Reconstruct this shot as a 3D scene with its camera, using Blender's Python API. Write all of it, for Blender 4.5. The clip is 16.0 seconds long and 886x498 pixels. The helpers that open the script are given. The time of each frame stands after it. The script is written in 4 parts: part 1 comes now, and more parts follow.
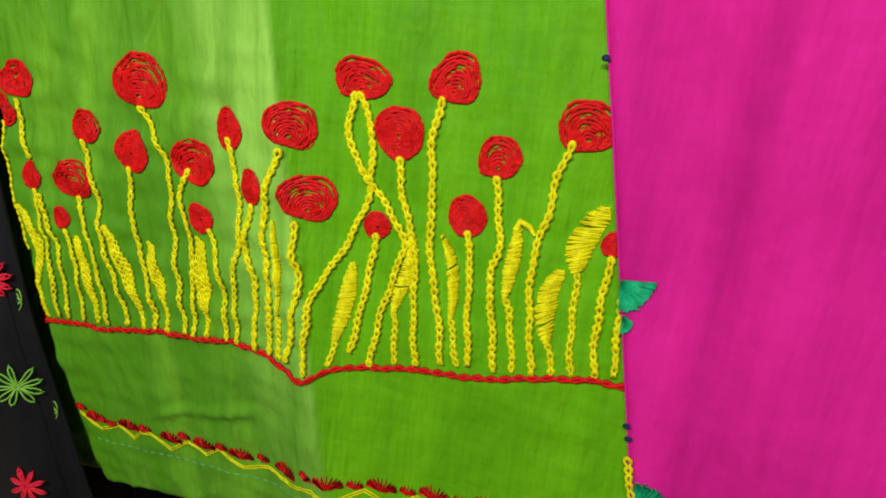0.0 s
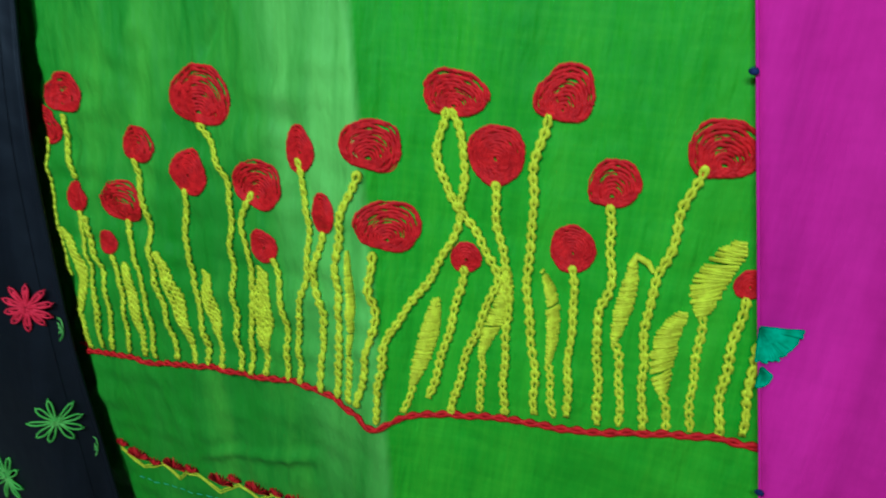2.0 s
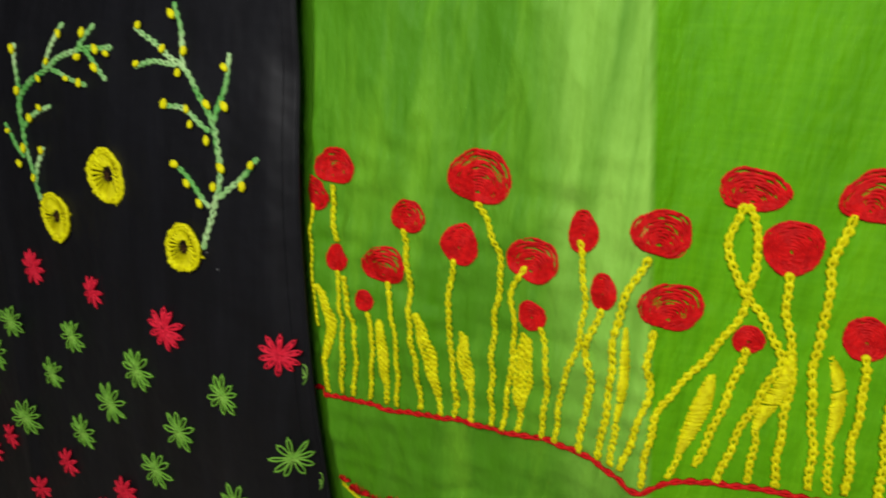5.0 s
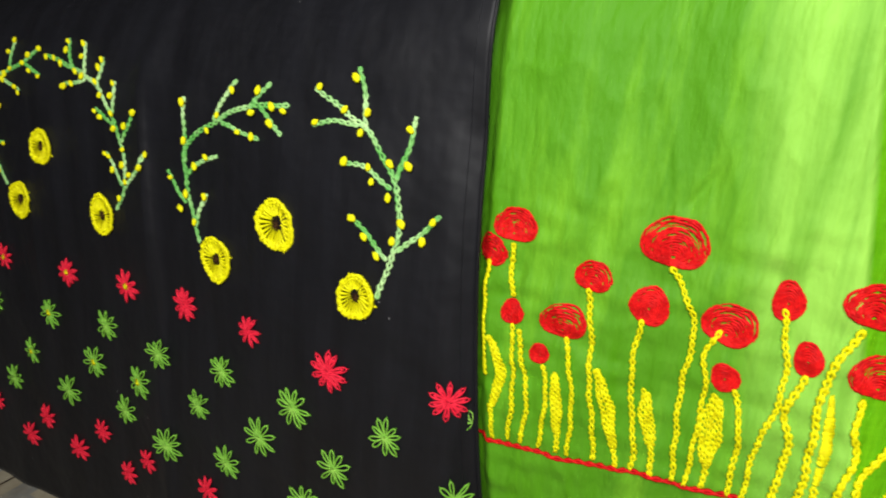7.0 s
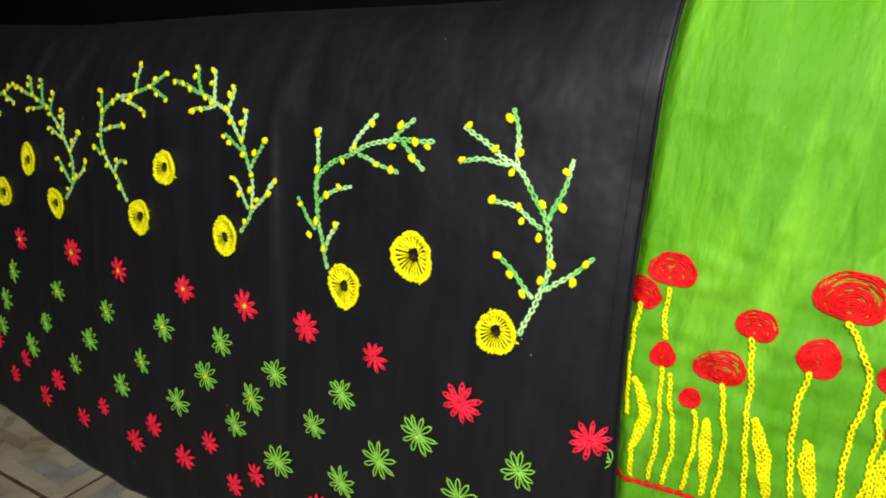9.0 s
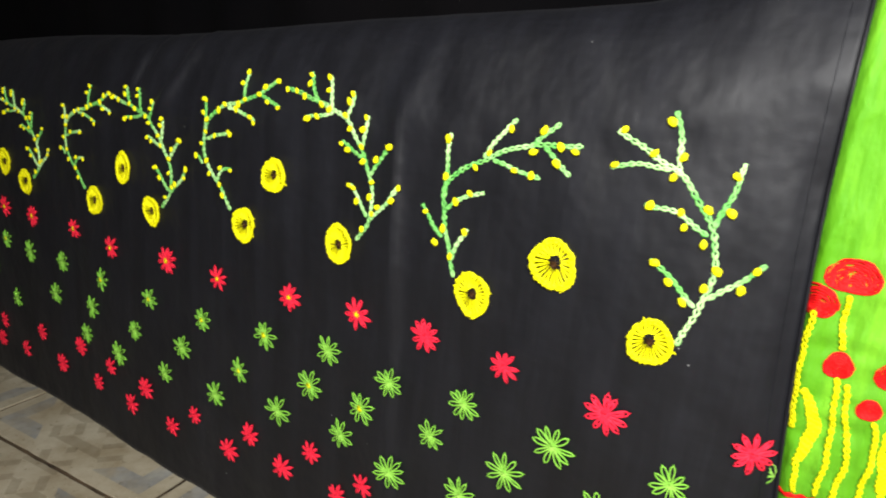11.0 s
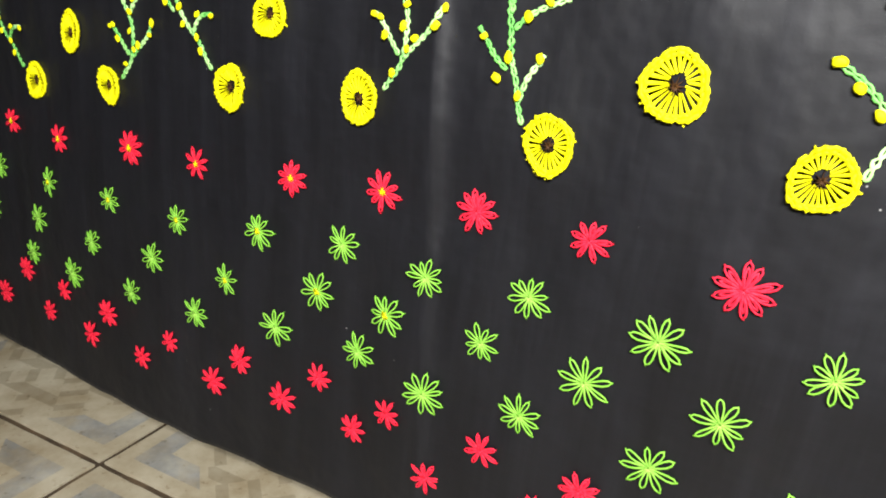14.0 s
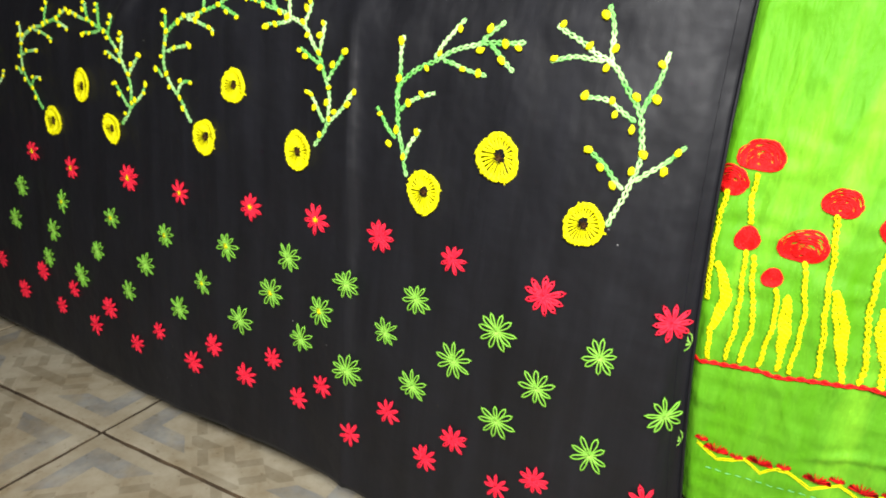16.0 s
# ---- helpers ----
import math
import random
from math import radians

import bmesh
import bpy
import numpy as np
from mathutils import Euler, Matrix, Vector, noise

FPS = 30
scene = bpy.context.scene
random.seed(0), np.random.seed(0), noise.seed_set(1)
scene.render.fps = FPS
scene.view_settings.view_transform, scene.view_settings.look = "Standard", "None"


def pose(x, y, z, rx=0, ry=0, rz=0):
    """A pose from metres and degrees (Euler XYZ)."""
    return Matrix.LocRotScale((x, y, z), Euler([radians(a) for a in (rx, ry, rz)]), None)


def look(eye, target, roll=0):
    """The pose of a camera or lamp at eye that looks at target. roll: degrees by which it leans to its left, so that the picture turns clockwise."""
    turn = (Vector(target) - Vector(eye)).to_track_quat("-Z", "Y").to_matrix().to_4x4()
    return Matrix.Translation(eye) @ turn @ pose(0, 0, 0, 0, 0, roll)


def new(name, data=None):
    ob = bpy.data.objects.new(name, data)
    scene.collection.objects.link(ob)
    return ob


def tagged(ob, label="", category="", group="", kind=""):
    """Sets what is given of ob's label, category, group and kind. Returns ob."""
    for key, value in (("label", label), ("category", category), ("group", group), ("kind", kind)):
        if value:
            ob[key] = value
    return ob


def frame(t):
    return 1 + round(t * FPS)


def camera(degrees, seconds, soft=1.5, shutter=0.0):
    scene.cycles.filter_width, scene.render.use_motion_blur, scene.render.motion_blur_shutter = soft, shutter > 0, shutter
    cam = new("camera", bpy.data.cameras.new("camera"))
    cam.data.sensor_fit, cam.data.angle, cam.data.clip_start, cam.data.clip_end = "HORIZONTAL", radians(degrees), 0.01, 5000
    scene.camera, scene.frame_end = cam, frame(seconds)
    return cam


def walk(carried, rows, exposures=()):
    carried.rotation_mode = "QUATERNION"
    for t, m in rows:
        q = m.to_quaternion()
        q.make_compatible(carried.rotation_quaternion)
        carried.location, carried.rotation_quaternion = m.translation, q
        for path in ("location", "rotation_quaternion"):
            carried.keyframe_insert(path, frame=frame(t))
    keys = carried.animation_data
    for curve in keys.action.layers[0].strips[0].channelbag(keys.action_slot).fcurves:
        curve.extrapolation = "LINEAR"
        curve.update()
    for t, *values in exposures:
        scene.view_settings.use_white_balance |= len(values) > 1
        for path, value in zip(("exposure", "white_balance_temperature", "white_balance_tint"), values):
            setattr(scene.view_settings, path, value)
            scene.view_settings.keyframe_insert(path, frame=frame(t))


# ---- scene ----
cam = camera(72.5, 16.0, soft=1.9, shutter=0.5)
PATH = [
    (0, (0.4069, -0.2743, 0.6240), (0.1119, 0.6377, 0.3390), 5.6),
    (0.5, (0.3926, -0.2626, 0.6240), (0.0962, 0.6497, 0.3416), 5.7),
    (1, (0.3744, -0.2496, 0.6175), (0.0704, 0.6618, 0.3400), 5.6),
    (1.5, (0.3666, -0.2431, 0.6136), (0.0607, 0.6672, 0.3347), 5.7),
    (2, (0.3562, -0.2522, 0.6227), (0.0387, 0.6553, 0.3477), 5.5),
    (2.5, (0.3471, -0.2704, 0.6383), (0.0077, 0.6332, 0.3769), 5.6),
    (3, (0.3419, -0.2769, 0.6357), (-0.0002, 0.6258, 0.3746), 5.5),
    (3.5, (0.3302, -0.2808, 0.6396), (-0.0173, 0.6201, 0.3796), 5.5),
    (4, (0.3055, -0.2886, 0.6396), (-0.0555, 0.6048, 0.3721), 5.6),
    (4.5, (0.2795, -0.2925, 0.6396), (-0.0955, 0.5939, 0.3681), 5.3),
    (5, (0.2457, -0.3146, 0.6526), (-0.1442, 0.5662, 0.3841), 5.6),
    (5.2, (0.2314, -0.3276, 0.6591), (-0.1626, 0.5509, 0.3891), 5.5),
    (7.3, (0.1391, -0.3809, 0.6838), (-0.3024, 0.4781, 0.4248), 5.8),
    (7.5, (0.1287, -0.3913, 0.6877), (-0.3201, 0.4649, 0.4318), 6.0),
    (8, (0.1105, -0.3965, 0.6929), (-0.3360, 0.4615, 0.4389), 6.2),
    (8.5, (0.0884, -0.4108, 0.6955), (-0.3686, 0.4416, 0.4415), 6.4),
    (8.7, (0.0819, -0.4082, 0.6994), (-0.3812, 0.4365, 0.4309), 6.3),
    (10.8, (-0.0039, -0.4472, 0.6916), (-0.4866, 0.3896, 0.4330), 5.6),
    (11, (-0.0182, -0.4537, 0.6864), (-0.5092, 0.3784, 0.4284), 5.6),
    (11.5, (-0.0416, -0.4615, 0.6877), (-0.5425, 0.3644, 0.4287), 5.1),
    (12, (-0.0559, -0.4693, 0.6825), (-0.5617, 0.3534, 0.4231), 5.1),
    (12.5, (-0.0624, -0.4693, 0.6669), (-0.5621, 0.3550, 0.4008), 5.3),
    (13, (-0.0741, -0.4316, 0.6123), (-0.5380, 0.4048, 0.3203), 5.4),
    (13.5, (-0.1027, -0.3926, 0.5629), (-0.5433, 0.4536, 0.2633), 5.9),
    (14, (-0.1196, -0.3887, 0.5577), (-0.5600, 0.4586, 0.2608), 6.3),
    (14.5, (-0.0910, -0.4004, 0.5720), (-0.5269, 0.4490, 0.2745), 6.8),
    (15, (-0.0364, -0.4277, 0.6058), (-0.4684, 0.4273, 0.3188), 6.4),
    (15.5, (-0.0026, -0.4537, 0.6214), (-0.4282, 0.3979, 0.3154), 6.0),
    (16, (0.0260, -0.4849, 0.6344), (-0.4110, 0.3625, 0.3329), 6.8),
]
EXPOSURE = [
    (0.0, -0.5, 6500, 10), (1.1, -0.65, 6500, 10), (1.4, -0.75, 5600, 3), (1.7, -0.85, 4200, -8), (2.3, -0.85, 4200, -8), (2.6, -0.8, 5200, 0),
    (2.85, -0.75, 6500, 10), (5.2, -0.7, 6500, 10), (7.3, 0.1, 6500, 10), (8.7, 0.2, 6500, 10), (10.8, 0.95, 6500, 10), (12.0, 1.1, 6500, 10), (13.2, 1.35, 6500, 10), (14.5, 1.45, 6500, 10), (16.0, 1.1, 6500, 10),
]
walk(cam, [(t, look(eye, target, roll)) for t, eye, target, roll in PATH], EXPOSURE)

# ---- world and lamps ----
world = bpy.data.worlds.new("room_air")
scene.world = world
world.use_nodes = True
world.node_tree.nodes["Background"].inputs[0].default_value = (0.9, 0.95, 1.0, 1)
world.node_tree.nodes["Background"].inputs[1].default_value = 0.03


def area_lamp(name, where, target, sx, sy, watts, colour):
    data = bpy.data.lights.new(name, "AREA")
    data.shape, data.size, data.size_y, data.energy, data.color = "RECTANGLE", sx, sy, watts, colour
    ob = new(name, data)
    ob.matrix_world = look(where, target)
    return ob


# lamp added out of view, its place tuned to balance brightness on the cloths
area_lamp("added_light", (0.20, -0.92, 1.12), (0.04, 0.0, 0.58), 0.7, 0.10, 20, (1.0, 0.99, 0.97))


# ---- materials ----
def material(name, rough=0.6, metal=0.0):
    m = bpy.data.materials.new(name)
    m.use_nodes = True
    b = m.node_tree.nodes["Principled BSDF"]
    b.inputs["Roughness"].default_value, b.inputs["Metallic"].default_value = rough, metal
    return m, m.node_tree.nodes, m.node_tree.links, b


def noise_node(n, l, scale, stretch=(1, 1, 1), detail=3.0, rough=0.55):
    co = n.new("ShaderNodeTexCoord")
    mp = n.new("ShaderNodeMapping")
    mp.inputs["Scale"].default_value = stretch
    l.new(co.outputs["Object"], mp.inputs["Vector"])
    t = n.new("ShaderNodeTexNoise")
    t.inputs["Scale"].default_value, t.inputs["Detail"].default_value, t.inputs["Roughness"].default_value = scale, detail, rough
    l.new(mp.outputs["Vector"], t.inputs["Vector"])
    return t.outputs["Fac"]


def ramp(n, l, fac, stops):
    r = n.new("ShaderNodeValToRGB")
    while len(r.color_ramp.elements) < len(stops):
        r.color_ramp.elements.new(0.5)
    for e, (p, c) in zip(r.color_ramp.elements, stops):
        e.position, e.color = p, (*c, 1)
    l.new(fac, r.inputs["Fac"])
    return r.outputs["Color"]


def mixed(n, l, a, b, fac, kind="MIX"):
    x = n.new("ShaderNodeMix")
    x.data_type, x.blend_type = "RGBA", kind
    if isinstance(fac, float):
        x.inputs[0].default_value = fac
    else:
        l.new(fac, x.inputs[0])
    l.new(a, x.inputs[6])
    l.new(b, x.inputs[7])
    return x.outputs[2]


def bumped(n, l, b, heights):
    last = None
    for fac, strength, dist in heights:
        k = n.new("ShaderNodeBump")
        k.inputs["Strength"].default_value, k.inputs["Distance"].default_value = strength, dist
        l.new(fac, k.inputs["Height"])
        if last:
            l.new(last, k.inputs["Normal"])
        last = k.outputs["Normal"]
    l.new(last, b.inputs["Normal"])


def cloth_material(name, dark, mid, light, rough, sheen, specks=False, slub=0.6, shine=0.3, fold_light=False, grain=0.3, crinkle=0.0, weave=0.15):
    m, n, l, b = material(name, rough)
    streak = noise_node(n, l, 12, (3.6, 1, 0.16), 6)
    cross = noise_node(n, l, 150, (0.35, 1, 2.2), 3)
    patch = noise_node(n, l, 9, (1, 1, 0.8), 5, 0.65)
    warp = noise_node(n, l, 160, (2.4, 1, 0.12), 3)
    c1 = ramp(n, l, streak, [(0.25, dark), (0.5, mid), (0.78, light)])
    c2 = ramp(n, l, patch, [(0.3, dark), (0.52, mid), (0.74, light)])
    c3 = ramp(n, l, cross, [(0.3, dark), (0.5, mid), (0.7, light)])
    c4 = ramp(n, l, warp, [(0.3, dark), (0.5, mid), (0.7, light)])
    c = mixed(n, l, mixed(n, l, mixed(n, l, c1, c2, 0.42), c3, weave), c4, weave)
    if fold_light:
        # shade in the colour: cooler, darker green on one side of the fold line
        pale, shaded_tone = fold_light
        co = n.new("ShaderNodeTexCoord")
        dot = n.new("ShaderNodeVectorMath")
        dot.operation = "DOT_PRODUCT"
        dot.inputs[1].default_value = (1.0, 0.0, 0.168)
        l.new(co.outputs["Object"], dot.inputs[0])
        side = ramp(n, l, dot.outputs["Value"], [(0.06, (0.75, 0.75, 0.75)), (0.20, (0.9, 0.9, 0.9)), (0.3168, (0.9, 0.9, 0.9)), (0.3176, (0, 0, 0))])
        shaded_mix = ramp(n, l, noise_node(n, l, 11, (2.4, 1, 0.4), 6, 0.65), [(0.28, dark), (0.50, shaded_tone), (0.78, tuple(0.62 * w + 0.25 * q for w, q in zip(light, pale)))])
        c = mixed(n, l, c, shaded_mix, side)
        # sheen in the colour: a pale band along the fold, stronger towards the top
        sheen_strip = ramp(n, l, dot.outputs["Value"], [(0.254, (0, 0, 0)), (0.274, (0.6, 0.6, 0.6)), (0.3168, (0.95, 0.95, 0.95)), (0.3176, (0, 0, 0))])
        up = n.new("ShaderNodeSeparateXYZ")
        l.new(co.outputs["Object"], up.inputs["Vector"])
        sheen_strip = mixed(n, l, sheen_strip, ramp(n, l, up.outputs["Z"], [(0.38, (0.30, 0.30, 0.30)), (0.58, (1, 1, 1))]), 1.0, "MULTIPLY")
        blot = ramp(n, l, noise_node(n, l, 14, (3.0, 1, 0.25), 5), [(0.25, shaded_tone), (0.55, pale)])
        c = mixed(n, l, c, blot, sheen_strip)
    if specks:
        co = n.new("ShaderNodeTexCoord")
        v = n.new("ShaderNodeTexVoronoi")
        v.inputs["Scale"].default_value = 42
        l.new(co.outputs["Object"], v.inputs["Vector"])
        lint = ramp(n, l, v.outputs["Distance"], [(0.0, (0.35, 0.35, 0.34)), (0.035, (0.0, 0.0, 0.0))])
        gate = ramp(n, l, noise_node(n, l, 9, (1, 1, 1), 1), [(0.54, (0, 0, 0)), (0.60, (1, 1, 1))])
        c = mixed(n, l, c, mixed(n, l, lint, gate, 1.0, "MULTIPLY"), 1.0, "ADD")
    l.new(c, b.inputs["Base Color"])
    b.inputs["Sheen Weight"].default_value = sheen
    b.inputs["Sheen Roughness"].default_value = 0.4
    b.inputs["Specular IOR Level"].default_value = shine
    relief = [(noise_node(n, l, 13, (1.1, 1, 0.9), 3), 0.40, 0.006 * slub),
              (noise_node(n, l, 200, (1.2, 1, 0.9), 3), grain, 0.0007), (noise_node(n, l, 620, (1, 1, 1), 2), grain * 0.6, 0.0003)]
    if crinkle:
        relief.insert(1, (noise_node(n, l, 34, (2.0, 1, 0.5), 3, 0.5), crinkle, 0.010))
        relief.insert(2, (noise_node(n, l, 95, (1.5, 1, 0.6), 2), crinkle * 0.8, 0.0040))
    bumped(n, l, b, relief)
    return m


BLACK = cloth_material("black_satin_cotton", (0.0026, 0.0026, 0.0035), (0.0060, 0.0062, 0.0082), (0.0120, 0.0124, 0.0165), 0.52, 0.012, True, 2.1, 0.24, False, 0.10)
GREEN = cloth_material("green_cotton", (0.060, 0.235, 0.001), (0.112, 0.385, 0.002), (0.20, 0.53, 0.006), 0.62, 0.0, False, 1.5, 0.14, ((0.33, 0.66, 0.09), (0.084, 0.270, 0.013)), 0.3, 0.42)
PINK = cloth_material("magenta_cotton", (0.36, 0.005, 0.145), (0.68, 0.013, 0.27), (0.88, 0.026, 0.36), 0.74, 0.05, False, 2.2, 0.10, False, 0.2, 0.22, 0.05)


def thread_material(name, dark, light, scale=260, rough=0.6, big=None):
    m, n, l, b = material(name, rough)
    b.inputs["Specular IOR Level"].default_value = 0.16
    c = ramp(n, l, noise_node(n, l, scale, (1, 1, 1), 2), [(0.3, dark), (0.7, light)])
    if big:
        c = mixed(n, l, c, ramp(n, l, noise_node(n, l, 22, (1, 1, 1), 2), [(0.42, dark), (0.60, big)]), 0.6)
    l.new(c, b.inputs["Base Color"])
    bumped(n, l, b, [(noise_node(n, l, 900, (1, 1, 1), 2), 0.5, 0.0004)])
    return m


YELLOW = thread_material("yellow_thread", (0.66, 0.60, 0.001), (0.92, 0.90, 0.004))
RED = thread_material("red_thread", (0.46, 0.003, 0.004), (0.76, 0.008, 0.008))
ROSE = thread_material("rose_red_thread", (0.66, 0.010, 0.030), (0.88, 0.025, 0.06))
LEAF = thread_material("leaf_green_thread", (0.09, 0.38, 0.012), (0.26, 0.62, 0.05), 200, 0.5, (0.46, 0.74, 0.16))
MINT = thread_material("pale_green_thread", (0.09, 0.42, 0.07), (0.42, 0.74, 0.24), 240, 0.5, (0.62, 0.84, 0.42))
TEAL = thread_material("teal_thread", (0.0, 0.26, 0.09), (0.01, 0.46, 0.20))
BROWN = thread_material("dark_brown_thread", (0.020, 0.008, 0.003), (0.070, 0.030, 0.008))
NAVY = thread_material("dark_blue_thread", (0.01, 0.01, 0.05), (0.02, 0.03, 0.10))
PALE = thread_material("pale_cyan_thread", (0.12, 0.48, 0.20), (0.24, 0.62, 0.32))


def tile_material():
    m, n, l, b = material("patterned_ceramic_tile", 0.30)
    info = n.new("ShaderNodeObjectInfo")
    co = n.new("ShaderNodeTexCoord")
    xyz = n.new("ShaderNodeSeparateXYZ")
    l.new(co.outputs["Object"], xyz.inputs["Vector"])

    def calc(kind, p, q=0.0):
        k = n.new("ShaderNodeMath")
        k.operation = kind
        for i, w in enumerate((p, q)):
            if isinstance(w, float):
                k.inputs[i].default_value = w
            else:
                l.new(w, k.inputs[i])
        return k.outputs["Value"]

    au, av = calc("ABSOLUTE", xyz.outputs["X"]), calc("ABSOLUTE", xyz.outputs["Y"])
    p, q = calc("SUBTRACT", 0.225, au), calc("SUBTRACT", 0.225, av)
    away = calc("ADD", p, q)
    # grey chevrons round each corner, a maze of diamonds and squares in the middle
    chevron = calc("GREATER_THAN", calc("FRACT", calc("DIVIDE", calc("MINIMUM", p, q), 0.062)), 0.46)
    corner = calc("MULTIPLY", chevron, calc("LESS_THAN", away, 0.175))
    diamond = calc("GREATER_THAN", calc("FRACT", calc("DIVIDE", away, 0.056)), 0.60)
    square = calc("GREATER_THAN", calc("FRACT", calc("DIVIDE", calc("MAXIMUM", au, av), 0.058)), 0.62)
    swap = calc("GREATER_THAN", calc("FRACT", calc("DIVIDE", calc("SUBTRACT", au, av), 0.112)), 0.5)
    maze = calc("ADD", calc("MULTIPLY", diamond, swap), calc("MULTIPLY", square, calc("SUBTRACT", 1.0, swap)))
    maze = calc("MULTIPLY", maze, calc("GREATER_THAN", away, 0.19))
    rgb = ramp(n, l, calc("MULTIPLY", maze, 1.0), [(0.0, (0.53, 0.48, 0.36)), (1.0, (0.41, 0.365, 0.265))])
    grey = ramp(n, l, noise_node(n, l, 30, (1, 1, 1), 3), [(0.3, (0.31, 0.32, 0.31)), (0.7, (0.40, 0.405, 0.39))])
    rub = ramp(n, l, noise_node(n, l, 16, (1, 1, 1), 5, 0.7), [(0.34, (0.25, 0.25, 0.25)), (0.62, (1, 1, 1))])
    c = mixed(n, l, rgb, grey, calc("MULTIPLY", corner, rub))
    dirt = ramp(n, l, noise_node(n, l, 9, (1, 1, 1), 6, 0.65), [(0.3, (0.50, 0.42, 0.31)), (0.64, (1, 1, 1))])
    spots = ramp(n, l, noise_node(n, l, 90, (1, 1, 1), 3), [(0.26, (0.5, 0.42, 0.32)), (0.38, (1, 1, 1))])
    c = mixed(n, l, mixed(n, l, c, dirt, 0.9, "MULTIPLY"), spots, 0.7, "MULTIPLY")
    hsv = n.new("ShaderNodeHueSaturation")
    k = n.new("ShaderNodeMapRange")
    k.inputs["To Min"].default_value, k.inputs["To Max"].default_value = 0.93, 1.05
    l.new(info.outputs["Random"], k.inputs["Value"])
    l.new(k.outputs["Result"], hsv.inputs["Value"])
    l.new(c, hsv.inputs["Color"])
    l.new(hsv.outputs["Color"], b.inputs["Base Color"])
    bumped(n, l, b, [(noise_node(n, l, 40, (1, 1, 1), 4), 0.18, 0.001)])
    return m


def plain_material(name, lo, hi, scale, rough, metal=0.0, bump=0.002):
    m, n, l, b = material(name, rough, metal)
    l.new(ramp(n, l, noise_node(n, l, scale, (1, 1, 1), 5), [(0.3, lo), (0.7, hi)]), b.inputs["Base Color"])
    bumped(n, l, b, [(noise_node(n, l, scale * 6, (1, 1, 1), 4), 0.3, bump)])
    return m


TILE = tile_material()
GROUT = plain_material("dark_dirty_grout", (0.022, 0.014, 0.007), (0.12, 0.078, 0.040), 24, 0.9)
PLASTER = plain_material("wall_plaster", (0.20, 0.19, 0.18), (0.27, 0.26, 0.24), 3, 0.85)
# near-black colour stands in for the darkness behind the cloths
BACKDROP = plain_material("near_black_backdrop", (0.0015, 0.0015, 0.002), (0.003, 0.0025, 0.003), 6, 1.0)
BACKDROP.node_tree.nodes["Principled BSDF"].inputs["Specular IOR Level"].default_value = 0.1
STEEL = plain_material("dark_steel", (0.05, 0.05, 0.05), (0.09, 0.09, 0.09), 20, 0.4, 0.8)
LAMP_WHITE = plain_material("white_enamel", (0.75, 0.75, 0.74), (0.8, 0.8, 0.79), 10, 0.4)


# ---- mesh helpers ----
def mesh_of(name, verts, faces, mat, smooth=True):
    me = bpy.data.meshes.new(name)
    me.from_pydata(verts, [], faces)
    me.materials.append(mat)
    me.polygons.foreach_set("use_smooth", [smooth] * len(me.polygons))
    me.update()
    return me


def part(name, me, parent, label=""):
    ob = new(name, me)
    ob.parent = parent
    return tagged(ob, label)


def box_mesh(name, a, b, mat, bevel=0.0):
    bm = bmesh.new()
    bmesh.ops.create_cube(bm, size=1)
    for v in bm.verts:
        v.co = [(a[i] + b[i]) / 2 + v.co[i] * (b[i] - a[i]) for i in range(3)]
    if bevel:
        bmesh.ops.bevel(bm, geom=bm.edges[:], offset=bevel, segments=2, affect="EDGES")
    me = bpy.data.meshes.new(name)
    bm.to_mesh(me)
    bm.free()
    me.materials.append(mat)
    return me


class Tubes:
    """Collects thread tubes into one mesh."""

    def __init__(self):
        self.v, self.f = [], []

    def tube(self, path, radius, closed=False, sides=4, flat=1.0):
        k, n, base = len(path), sides, len(self.v)
        for i, p in enumerate(path):
            a = path[(i - 1) % k] if closed or i else path[i]
            c = path[(i + 1) % k] if closed or i < k - 1 else path[i]
            d = c - a
            side = Vector((d.z, 0, -d.x))
            side = side.normalized() if side.length > 1e-9 else Vector((1, 0, 0))
            out = Vector((0, -1, 0))
            r = radius[i] if isinstance(radius, list) else radius
            for j in range(n):
                w = 2 * math.pi * (j + 0.5) / n
                self.v.append(p + side * (r * math.cos(w)) + out * (flat * r * math.sin(w)))
        for i in range(k if closed else k - 1):
            for j in range(n):
                q = (i + 1) % k
                self.f.append((base + i * n + j, base + i * n + (j + 1) % n, base + q * n + (j + 1) % n, base + q * n + j))
        if not closed:
            self.f.append(tuple(base + j for j in range(n)))
            self.f.append(tuple(base + (k - 1) * n + j for j in range(n))[::-1])

    def mesh(self, name, mat):
        return mesh_of(name, self.v, self.f, mat)


def resample(pts, step):
    """Even steps along a smooth curve through the points."""
    p = [Vector(q) for q in pts]
    fine = []
    for i in range(len(p) - 1):
        a, b, c, d = p[max(i - 1, 0)], p[i], p[i + 1], p[min(i + 2, len(p) - 1)]
        for s in range(10):
            t = s / 10
            fine.append(0.5 * (2 * b + (c - a) * t + (2 * a - 5 * b + 4 * c - d) * t * t + (3 * b - a - 3 * c + d) * t ** 3))
    fine.append(p[-1])
    out, left = [fine[0]], step
    for a, b in zip(fine, fine[1:]):
        gap = (b - a).length
        while gap >= left and gap > 1e-9:
            a = a.lerp(b, left / gap)
            out.append(a)
            gap, left = (b - a).length, step
        left -= gap
    return out


RNG = random.Random(11)


